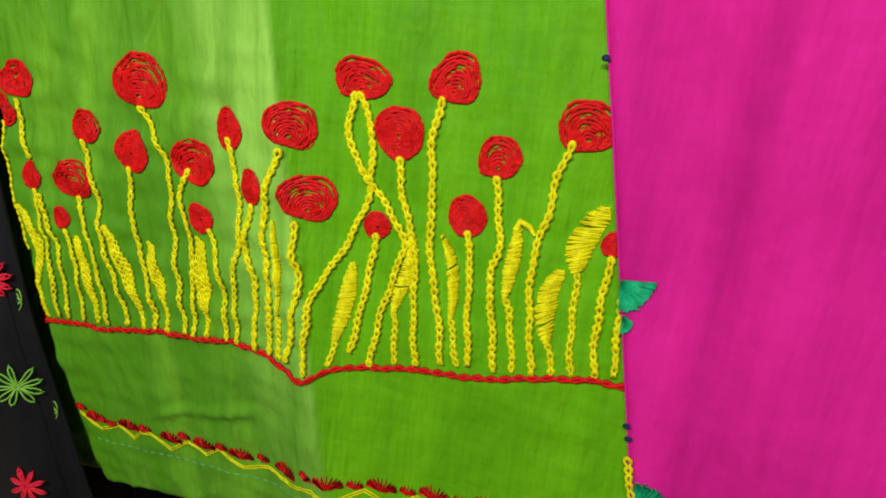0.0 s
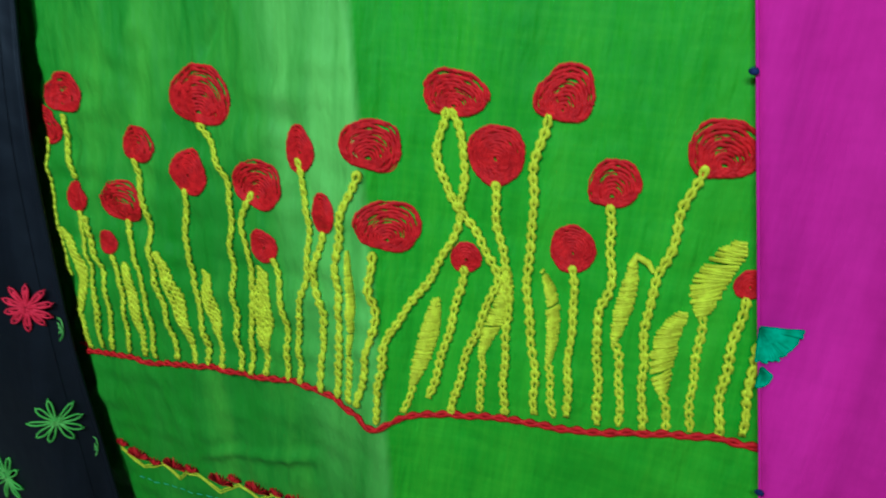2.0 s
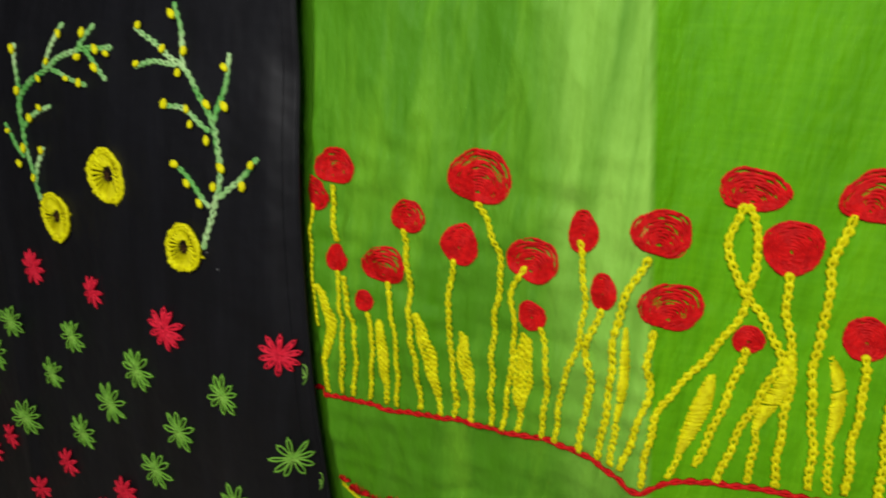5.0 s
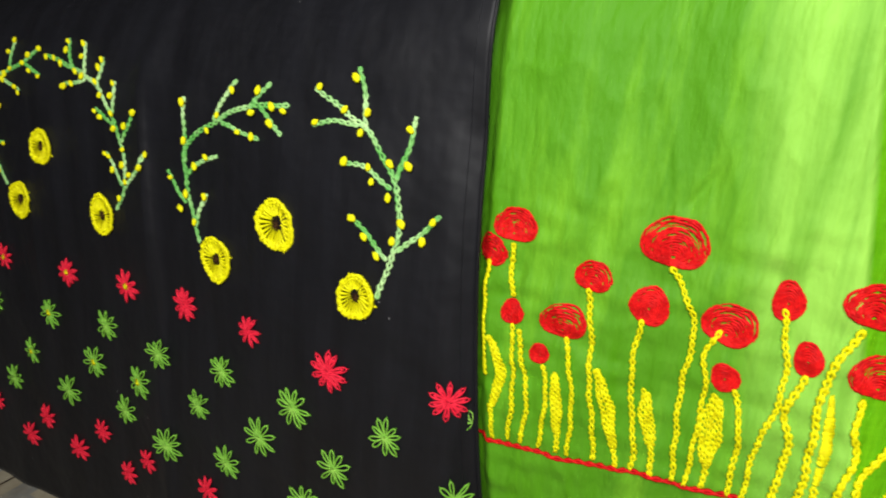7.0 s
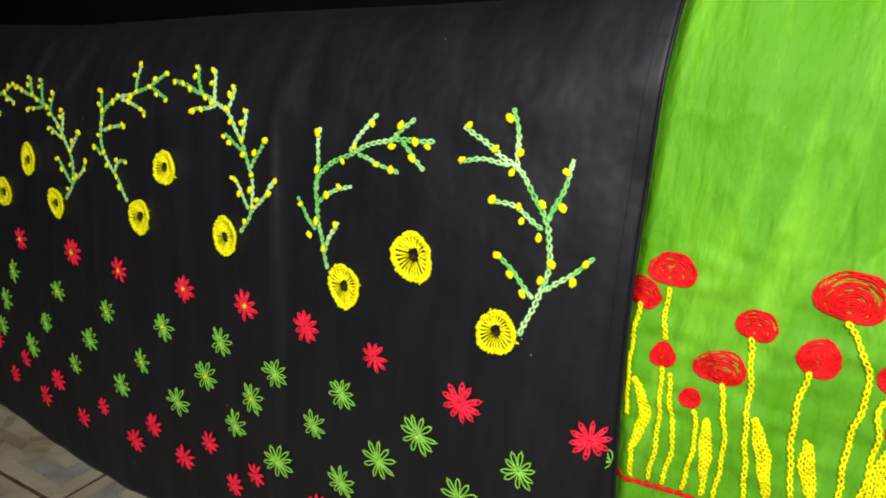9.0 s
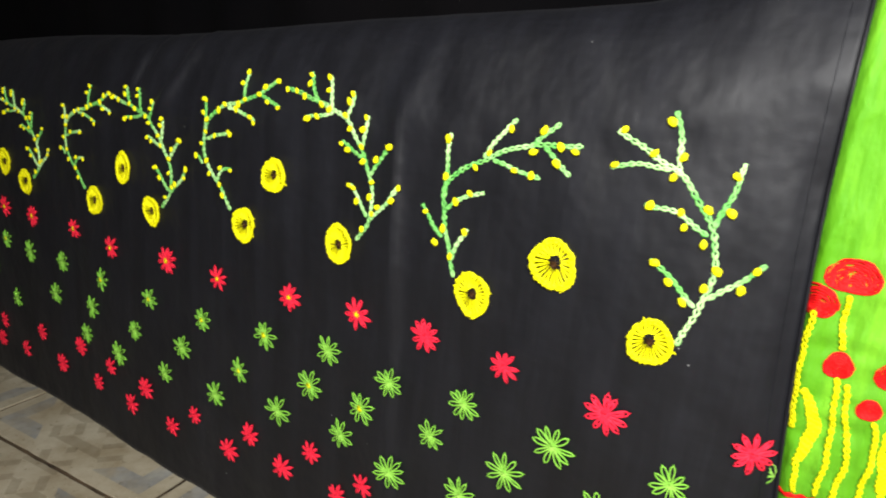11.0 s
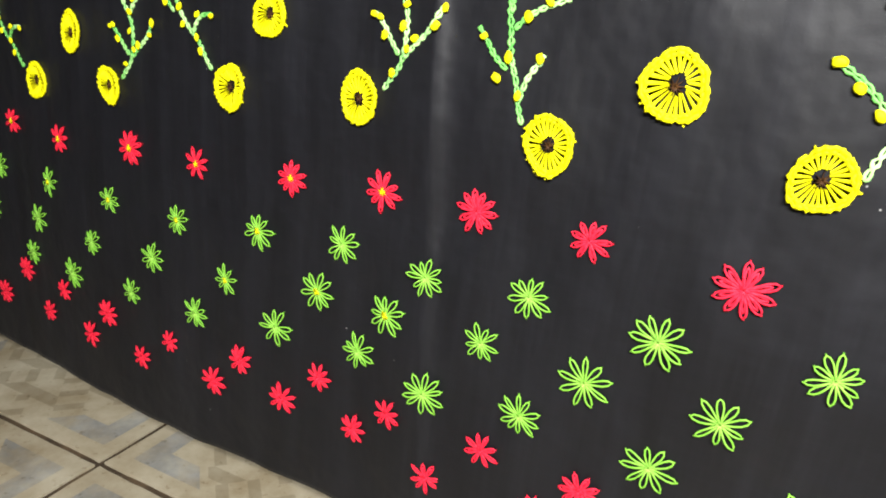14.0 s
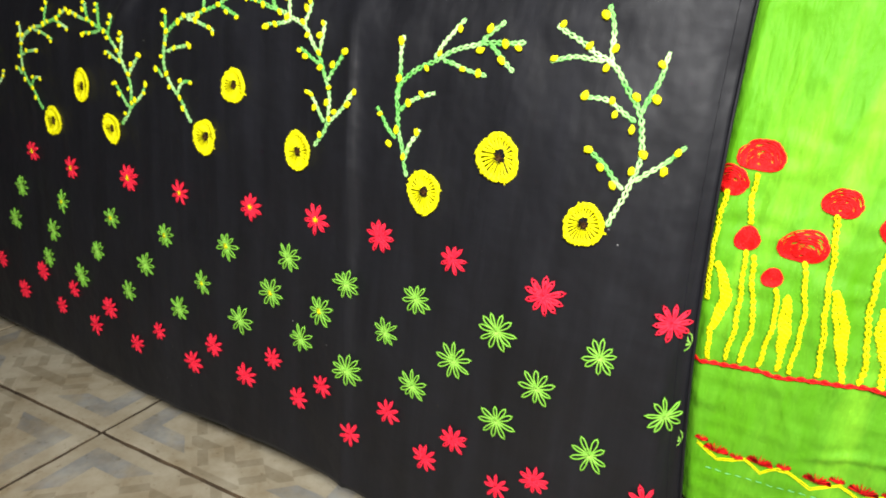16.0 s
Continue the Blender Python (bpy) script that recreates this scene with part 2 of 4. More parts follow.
def chain(tb, pts, surf, width=0.0042, link=0.0048, thick=0.0010, lift=0.0003):
    """A row of chain stitches along a line on a cloth: one thread that goes down and comes back, crossing itself."""
    line = resample(pts, link / 5)
    n = len(line)
    there, back = [], []
    for i, p in enumerate(line):
        d = (line[min(i + 1, n - 1)] - line[max(i - 1, 0)]).normalized()
        s = Vector((-d.y, d.x))
        ph = math.pi * i / 5
        w = (width / 2 - thick * 0.6) * (0.22 + 0.78 * abs(math.sin(ph))) * RNG.uniform(0.75, 1.2)
        sway = 0.0005 * math.sin(i * 0.23) + RNG.uniform(-0.0002, 0.0002)
        rise = 0.0006 * (1 - abs(math.sin(ph)))
        for side, out in ((1, there), (-1, back)):
            c = p + s * (side * w + sway)
            out.append(Vector((c.x, surf(c.x, c.y) - lift - rise, c.y)))
    radii = [thick * (0.75 + 0.5 * abs(math.sin(math.pi * i / 5 + 0.6))) * RNG.uniform(0.8, 1.2) for i in range(n)]
    tb.tube(there + back[::-1], radii + radii[::-1], True)


# ---- shapes of the three hangings ----
def step01(t):
    t = min(max(t, 0.0), 1.0)
    return t * t * (3 - 2 * t)


def rail_top(x):
    return 0.757 + 0.052 * x + 0.022 * step01((x + 0.85) / 0.5) + 0.006 * math.sin(5.2 * x + 0.4) + 0.034 * step01((x + 0.16) / 0.16)


def black_edge(z):
    return -0.009 + 0.035 * (max(0.0, 0.75 - z) / 0.45) ** 2


def green_edge(z):
    return 0.378 + 0.22 * (0.655 - z)


def curl(z):
    return 0.006 * step01((0.70 - z) / 0.06) + 0.017 * (max(0.0, 0.60 - z) / 0.29) ** 1.7


def ripple(x, z, a, seed):
    return a * noise.noise((x * 7 + seed, z * 2.2, seed)) + a * 0.5 * noise.noise((x * 19, z * 9 + seed, seed))


def crinkle(x, z, seed):
    """Small sharp-backed creases, as in washed cotton."""
    return (1 - abs(noise.noise((x * 34 + seed, z * 13, seed))) * 2.2) ** 3


def lean_back(x, z):
    """The cloths lean back as they near the rail."""
    return 1.25 * max(0.0, z - rail_top(x) + 0.105) ** 1.5


def black_y(x, z):
    e = black_edge(z)
    y = 0.004 + ripple(x, z, 0.0034, 3.1) + 0.0012 * noise.noise((x * 26, z * 14, 4.0))
    xc = -0.335 - 0.05 * (z - 0.4)
    y -= 0.0060 * math.exp(-abs(x - xc) / (0.005 if x > xc else 0.04)) * step01((0.70 - z) / 0.10)
    y -= 0.011 * math.exp(-((x + 0.1) / 0.10) ** 2) * step01((z - 0.25) / 0.2) * (1 - 0.6 * step01((z - 0.58) / 0.1))
    y += 0.006 * math.exp(-((x + 0.37) / 0.12) ** 2) * (1 - step01((z - 0.44) / 0.08))
    y += curl(z) * step01((x - e + 0.024) / 0.024)
    f = (x + 0.70) - 0.55 * (z - 0.64)
    y -= 0.007 * math.exp(-(f / 0.012) ** 2) * step01((z - 0.57) / 0.10)
    f = (x + 0.345) - 0.25 * (z - 0.66)
    y -= 0.0025 * math.exp(-(f / 0.016) ** 2) * step01((z - 0.62) / 0.06)
    y -= 0.0028 * noise.noise((x * 17 + z * 22, z * 8 - x * 5, 9.0)) * step01((z - 0.60) / 0.08)
    f = (x + 0.765) - 0.20 * (z - 0.67)
    y += 0.0065 * math.exp(-(f / 0.007) ** 2) * math.exp(-((z - 0.675) / 0.03) ** 4)
    return y + lean_back(x, z)


def pucker(x, z):
    """The cloth draws up into short ripples between the rows of stitches."""
    near = 1.0 if z > 0.44 else 0.55
    return near * (0.0026 * noise.noise((x * 30, z * 85, 1.3)) + 0.0015 * noise.noise((x * 85, z * 60, 7.7)))


def green_y(x, z):
    xc = 0.252 - 0.168 * (z - 0.38)
    dx = x - xc
    y = 0.0035 + (0.0090 * (1 - math.exp(dx / 0.045)) if dx < 0 else 0.0140 * (1 - math.exp(-dx / 0.020)))
    if dx < 0:
        y += 0.35 * max(0.0, 0.56 - z) ** 2 * step01(-dx / 0.05)
        y -= 0.0019 * crinkle(x, z, 2.0) * step01(-dx / 0.02)
    else:
        y -= 0.0004 * crinkle(x, z, 2.0) * step01(dx / 0.02)
    y += ripple(x, z, 0.0020, 8.7) + pucker(x, z) * step01((0.64 - z) / 0.04) * (1.0 if dx < 0 else 0.35)
    crease = z - 0.3835 - 0.40 * (x - 0.15) - 0.003 * math.sin(x * 60)
    y -= 0.0035 * math.exp(-(crease / 0.0045) ** 2) * math.exp(-((x - 0.150) / 0.045) ** 4)
    crease = (x - 0.128) - 0.55 * (z - 0.630)
    y += 0.0030 * math.exp(-(crease / 0.004) ** 2) * math.exp(-((z - 0.634) / 0.014) ** 4)
    y += 0.011 * step01((black_edge(z) - x + 0.007) / 0.012)
    y -= 0.0016 * math.sin(x * 60 + 2 * math.sin(z * 8)) * step01((z - 0.55) / 0.1)
    return y + lean_back(x, z)


def pink_y(x, z):
    y = 0.0125 + ripple(x, z, 0.0055, 5.5) * step01((x - green_edge(z)) / 0.05)
    d = x - green_edge(z)
    y -= 0.018 * step01((d - 0.028) / 0.05) * (1 - step01((d - 0.11) / 0.10))
    y -= 0.012 * math.exp(-((d - 0.29) / 0.05) ** 2)
    y -= 0.0022 * math.exp(-abs(d - 0.098) / 0.004) - 0.003 * math.exp(-((x - 0.47) / 0.015) ** 2) * step01((z - 0.6) / 0.1)
    y += 0.0022 * noise.noise((x * 22, z * 16, 3.3)) + 0.0016 * noise.noise((x * 9 + z * 14, z * 30, 6.1))
    return y + lean_back(x, z)


def hanging(name, lo, hi, bottom, surf, nx, nz, mat, label):
    """A cloth hung over the rail: front, round fold, and a back side."""
    verts, faces = [], []
    rows = nz + 9 + 6
    tilt, r = radians(28), 0.055
    for j in range(rows):
        for i in range(nx + 1):
            u = i / nx
            if j < nz:
                v = j / (nz - 1)
                zz = 0.5
                for _ in range(3):
                    x = lo(zz) + (hi(zz) - lo(zz)) * u
                    zz = bottom(x) + (rail_top(x) - 0.55 * r - bottom(x)) * v
                verts.append((x, surf(x, zz), zz))
            else:
                zt = rail_top(0.0)
                x = lo(zt) + (hi(zt) - lo(zt)) * u
                zc = rail_top(x) - 0.55 * r
                x = lo(zc) + (hi(zc) - lo(zc)) * u
                y0 = surf(x, zc)
                if j < nz + 9:
                    w = tilt + (math.pi - tilt) * (j - nz + 1) / 9
                    verts.append((x, y0 + r * (math.cos(tilt) - math.cos(w)), zc + r * (math.sin(w) - math.sin(tilt))))
                else:
                    q = (j - nz - 8) / 6
                    verts.append((x, y0 + r * (1 + math.cos(tilt)) + 0.004 * noise.noise((x * 8, q, 2)), zc - r * math.sin(tilt) - q * 0.22))
    for j in range(rows - 1):
        for i in range(nx):
            a = j * (nx + 1) + i
            faces.append((a, a + 1, a + nx + 2, a + nx + 1))
    ob = new(name, mesh_of(name, verts, faces, mat))
    s = ob.modifiers.new("thickness", "SOLIDIFY")
    s.thickness, s.offset = 0.0012, -1
    return tagged(ob, label, "cloth")


# ---- the room ----
X0, X1, Y0, Y1, H = -3.2, 1.8, -2.2, 0.75, 2.6
floor = tagged(new("floor", box_mesh("floor", (X0 - 0.3, Y0 - 0.3, -0.06), (X1 + 0.3, Y1 + 0.3, -0.004), GROUT)), "cream patterned ceramic tile floor with dark dirty grout", "floor", kind="structure")
for nm, a, b, mt in (("wall_west", (X0 - 0.35, Y0, 0), (X0, Y1, H), PLASTER), ("wall_east", (X1, Y0, 0), (X1 + 0.35, Y1, H), PLASTER),
                     ("wall_south", (X0 - 0.35, Y0 - 0.35, 0), (X1 + 0.35, Y0, H), PLASTER), ("wall_north", (X0 - 0.35, Y1, 0), (X1 + 0.35, Y1 + 0.35, H), PLASTER),
                     ("ceiling", (X0 - 0.35, Y0 - 0.35, H), (X1 + 0.35, Y1 + 0.35, H + 0.35), PLASTER)):
    tagged(new(nm, box_mesh(nm, a, b, mt)), "plain light plaster", "ceiling" if nm == "ceiling" else "wall", kind="structure")


# sheet added to give the darkness behind the cloths
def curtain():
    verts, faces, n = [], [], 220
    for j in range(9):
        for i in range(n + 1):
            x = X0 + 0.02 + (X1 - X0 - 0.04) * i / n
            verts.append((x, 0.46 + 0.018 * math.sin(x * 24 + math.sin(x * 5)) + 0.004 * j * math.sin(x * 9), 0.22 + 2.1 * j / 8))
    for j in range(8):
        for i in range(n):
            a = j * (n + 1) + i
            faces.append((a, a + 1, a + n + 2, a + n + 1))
    ob = new("curtain", mesh_of("curtain", verts, faces, BACKDROP))
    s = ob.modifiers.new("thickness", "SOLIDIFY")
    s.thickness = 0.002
    return tagged(ob, "near-black folded sheet, added for the darkness behind the cloths", "curtain")


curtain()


def rail():
    top = tagged(new("hanging_rail"), "dark steel rail on two posts carrying the hung cloths", "rail")
    path = [Vector((x, 0.080, 0.735 + 0.052 * x)) for x in [X0 + 0.25 + 0.1 * i for i in range(44)]]
    n = 10
    v, f = [], []
    for p in path:
        for j in range(n):
            w = 2 * math.pi * j / n
            v.append(p + Vector((0, 0.012 * math.cos(w), 0.012 * math.sin(w))))
    for i in range(len(path) - 1):
        for j in range(n):
            f.append((i * n + j, i * n + (j + 1) % n, i * n + n + (j + 1) % n, i * n + n + j))
    part("bar", mesh_of("bar", v, f, STEEL), top)
    for x in (path[0].x, path[-1].x):
        part("post", box_mesh("post", (x - 0.02, 0.060, 0.0), (x + 0.02, 0.100, 0.735 + 0.052 * x), STEEL, 0.004), top)
        part("foot", box_mesh("foot", (x - 0.03, -0.16, 0.0), (x + 0.03, 0.30, 0.03), STEEL, 0.006), top)


rail()

# unseen fitting, added to go with the lamp above
lamp = tagged(new("added_lamp"), "white lamp fitting, added out of view to light the cloths", "lamp")
part("housing", box_mesh("housing", (-0.20, -1.00, 1.19), (0.60, -0.86, 1.26), LAMP_WHITE, 0.008), lamp)
for x in (-0.10, 0.50):
    part("hanger", box_mesh("hanger", (x - 0.004, -0.934, 1.255), (x + 0.004, -0.926, H), LAMP_WHITE), lamp)

# ---- the hangings ----
black = hanging("black_cloth", lambda z: -2.0, black_edge, lambda x: 0.142 + 0.02 * x + 0.004 * math.sin(11 * x) + 0.004 * noise.noise((x * 14, 0.0, 7.0)), black_y, 440, 100, BLACK,
                "black cotton cloth embroidered with flowers, hung over the rail")
green = hanging("green_cloth", lambda z: -0.03, lambda z: green_edge(z) + 0.03, lambda x: 0.270 + 0.17 * x, green_y, 220, 210, GREEN,
                "bright green cotton cloth embroidered with red poppies, hung on the rail")
pink = hanging("magenta_cloth", green_edge, lambda z: 1.15, lambda x: 0.20, pink_y, 120, 60, PINK,
               "plain magenta cotton cloth with a folded edge, hung on the rail")


def edge_roll(cloth, edge, surf, z0, z1, mat, r):
    tb = Tubes()
    tb.tube([Vector((edge(z) - r * 0.3, surf(edge(z), z) - r * 0.4, z)) for z in [z0 + (z1 - z0) * i / 40 for i in range(41)]], r, False, 6)
    part("hem", tb.mesh("hem", mat), cloth, "folded hem edge")


edge_roll(black, black_edge, black_y, 0.15, 0.78, BLACK, 0.0014)
edge_roll(pink, green_edge, pink_y, 0.21, 0.75, PINK, 0.0007)
tb = Tubes()
tb.tube([Vector((black_edge(z) - 0.011, black_y(black_edge(z) - 0.011, z) - 0.0003, z)) for z in [0.16 + 0.61 * i / 50 for i in range(51)]], 0.0003, False, 5)
part("hem_seam", tb.mesh("hem_seam", BLACK), black)

# ---- embroidery: where the stitches lie on the cloths, in metres ----
GREEN_DAISIES = [(-0.060, 0.408), (-0.001, 0.371), (-0.052, 0.31), (-0.11, 0.357), (-0.1565, 0.399), (-0.145, 0.305), (-0.199, 0.351), (-0.243, 0.305), (-0.25, 0.401), (-0.283, 0.353), (-0.336, 0.393), (-0.328, 0.292), (-0.372, 0.349), (-0.4, 0.304), (-0.422, 0.399), (-0.447, 0.349), (-0.493, 0.3), (-0.515, 0.391), (-0.557, 0.331), (-0.603, 0.281), (-0.628, 0.376), (-0.668, 0.326), (-0.706, 0.275), (-0.734, 0.376), (-0.772, 0.319), (-0.814, 0.27), (-0.849, 0.374), (-0.879, 0.324), (-0.9, 0.274), (-1.249, 0.364), (-1.129, 0.376), (-1.181, 0.317), (-1.217, 0.259), (-1.103, 0.278), (-1.288, 0.304), (-1.048, 0.372), (-0.958, 0.375), (-0.981, 0.318)]
RED_DAISIES = [(-0.012, 0.454), (-0.117, 0.448), (-0.213, 0.4535), (-0.3, 0.454), (-0.384, 0.453), (-0.478, 0.447), (-0.596, 0.439), (-0.697, 0.438), (-0.818, 0.429), (-0.919, 0.435), (-1.031, 0.433), (-1.119, 0.432), (-1.189, 0.428)]
LOW_RED_DAISIES = [(0, 0.286), (-0.098, 0.258), (-0.135, 0.232), (-0.188, 0.264), (-0.219, 0.226), (-0.27, 0.262), (-0.318, 0.212), (-0.363, 0.257), (-0.4, 0.225), (-0.442, 0.263), (-0.484, 0.226), (-0.537, 0.25), (-0.576, 0.213), (-0.643, 0.236), (-0.691, 0.201), (-0.749, 0.237), (-0.784, 0.2), (-0.836, 0.242), (-0.872, 0.203), (-0.919, 0.247), (-0.973, 0.201), (-1.16, 0.221), (-1.176, 0.184), (-1.265, 0.186), (-1.229, 0.227), (-1.089, 0.19), (-1.032, 0.238)]
W1R = [
    [(-0.076, 0.521), (-0.068, 0.548), (-0.062, 0.571), (-0.064, 0.596), (-0.07, 0.611), (-0.083, 0.629), (-0.098, 0.644), (-0.115, 0.652), (-0.13, 0.66), (-0.145, 0.668)],
    [(-0.098, 0.644), (-0.101, 0.666), (-0.107, 0.686)],
    [(-0.104, 0.645), (-0.124, 0.646), (-0.148, 0.641)],
    [(-0.068, 0.611), (-0.061, 0.634), (-0.057, 0.656)],
    [(-0.071, 0.604), (-0.094, 0.616), (-0.117, 0.618)],
    [(-0.062, 0.56), (-0.048, 0.573), (-0.031, 0.591)],
    [(-0.07, 0.552), (-0.087, 0.567), (-0.105, 0.58)]]
W1L = [
    [(-0.274, 0.522), (-0.282, 0.547), (-0.289, 0.572), (-0.292, 0.597), (-0.284, 0.613), (-0.258, 0.629), (-0.228, 0.644), (-0.199, 0.65), (-0.17, 0.652)],
    [(-0.291, 0.592), (-0.291, 0.622), (-0.29, 0.649)],
    [(-0.256, 0.632), (-0.245, 0.65), (-0.229, 0.667)],
    [(-0.214, 0.646), (-0.203, 0.658), (-0.192, 0.668)],
    [(-0.247, 0.631), (-0.226, 0.627), (-0.202, 0.622)],
    [(-0.202, 0.648), (-0.191, 0.639), (-0.177, 0.629)],
    [(-0.288, 0.582), (-0.271, 0.596), (-0.252, 0.602)],
    [(-0.29, 0.556), (-0.302, 0.567), (-0.314, 0.582)],
    [(-0.278, 0.537), (-0.273, 0.554), (-0.264, 0.568)]]
W2R = [
    [(-0.388, 0.532), (-0.374, 0.552), (-0.37, 0.578), (-0.378, 0.604), (-0.394, 0.631), (-0.409, 0.648), (-0.439, 0.659), (-0.487, 0.671)],
    [(-0.371, 0.556), (-0.349, 0.579), (-0.34, 0.594)],
    [(-0.376, 0.558), (-0.39, 0.575), (-0.401, 0.587)],
    [(-0.374, 0.599), (-0.364, 0.614), (-0.353, 0.63)],
    [(-0.386, 0.624), (-0.383, 0.641), (-0.383, 0.654)],
    [(-0.408, 0.647), (-0.402, 0.662), (-0.402, 0.674)],
    [(-0.386, 0.614), (-0.399, 0.62), (-0.413, 0.626)],
    [(-0.427, 0.652), (-0.446, 0.647), (-0.461, 0.645)],
    [(-0.428, 0.657), (-0.43, 0.673), (-0.433, 0.687)],
    [(-0.446, 0.661), (-0.454, 0.674), (-0.457, 0.688)]]
W2L = [
    [(-0.574, 0.528), (-0.594, 0.552), (-0.616, 0.575), (-0.62, 0.6), (-0.613, 0.623), (-0.589, 0.642), (-0.552, 0.652), (-0.522, 0.665), (-0.5, 0.678)],
    [(-0.616, 0.614), (-0.616, 0.633), (-0.618, 0.65)],
    [(-0.552, 0.652), (-0.551, 0.669), (-0.546, 0.684)],
    [(-0.53, 0.66), (-0.513, 0.655), (-0.501, 0.651)],
    [(-0.579, 0.642), (-0.556, 0.639), (-0.537, 0.632)],
    [(-0.613, 0.604), (-0.594, 0.611), (-0.575, 0.615)],
    [(-0.624, 0.574), (-0.629, 0.58), (-0.634, 0.584)],
    [(-0.599, 0.558), (-0.589, 0.572), (-0.574, 0.575)]]
W1R_BUDS = [(-0.109, 0.678), (-0.141, 0.669), (-0.097, 0.655), (-0.117, 0.655), (-0.101, 0.64), (-0.144, 0.643), (-0.074, 0.622), (-0.091, 0.617), (-0.087, 0.607), (-0.072, 0.598), (-0.06, 0.581), (-0.061, 0.647), (-0.059, 0.622), (-0.113, 0.618), (-0.102, 0.578), (-0.09, 0.566), (-0.078, 0.554), (-0.066, 0.567), (-0.043, 0.571), (-0.036, 0.586)]
W1L_BUDS = [(-0.291, 0.644), (-0.291, 0.611), (-0.233, 0.659), (-0.251, 0.637), (-0.204, 0.661), (-0.263, 0.623), (-0.188, 0.65), (-0.211, 0.643), (-0.176, 0.648), (-0.226, 0.626), (-0.21, 0.624), (-0.19, 0.637), (-0.266, 0.6), (-0.279, 0.59), (-0.289, 0.564), (-0.296, 0.55), (-0.309, 0.576), (-0.267, 0.565), (-0.279, 0.54)]
YELLOW_FLOWERS = [(-0.0945, 0.5175), (-0.1795, 0.557), (-0.252, 0.511), (-0.41, 0.523), (-0.504, 0.578), (-0.55, 0.515), (-0.725, 0.498), (-0.783, 0.545), (-0.857, 0.488), (-1.045, 0.485), (-1.104, 0.508), (-1.167, 0.474)]
# poppy heads: place, width, height, kind (dome with a flat foot, or bud) and turn in degrees
POPPIES = [(0.019, 0.592, 0.033, 0.025, "dome", -8), (0.003, 0.571, 0.026, 0.024, "dome", -15), (0.076, 0.569, 0.026, 0.022, "dome", -12), (0.024, 0.531, 0.019, 0.020, "bud", 0),
           (0.061, 0.533, 0.035, 0.027, "dome", -6), (0.047, 0.506, 0.016, 0.016, "bud", 0), (0.113, 0.559, 0.026, 0.026, "bud", 8), (0.121, 0.600, 0.040, 0.034, "dome", -10),
           (0.159, 0.558, 0.031, 0.029, "dome", -24), (0.163, 0.526, 0.017, 0.021, "bud", 28), (0.185, 0.581, 0.018, 0.025, "bud", 10), (0.201, 0.551, 0.016, 0.022, "bud", 12),
           (0.225, 0.587, 0.031, 0.026, "dome", -22), (0.236, 0.549, 0.032, 0.028, "dome", -14), (0.262, 0.615, 0.033, 0.023, "dome", -6), (0.284, 0.591, 0.029, 0.028, "bud", 40),
           (0.311, 0.619, 0.028, 0.026, "dome", -14), (0.275, 0.540, 0.016, 0.017, "bud", 0), (0.324, 0.553, 0.022, 0.023, "bud", 20), (0.337, 0.584, 0.024, 0.023, "dome", -8),
           (0.378, 0.604, 0.030, 0.026, "dome", 4), (0.398, 0.551, 0.013, 0.014, "bud", 0)]
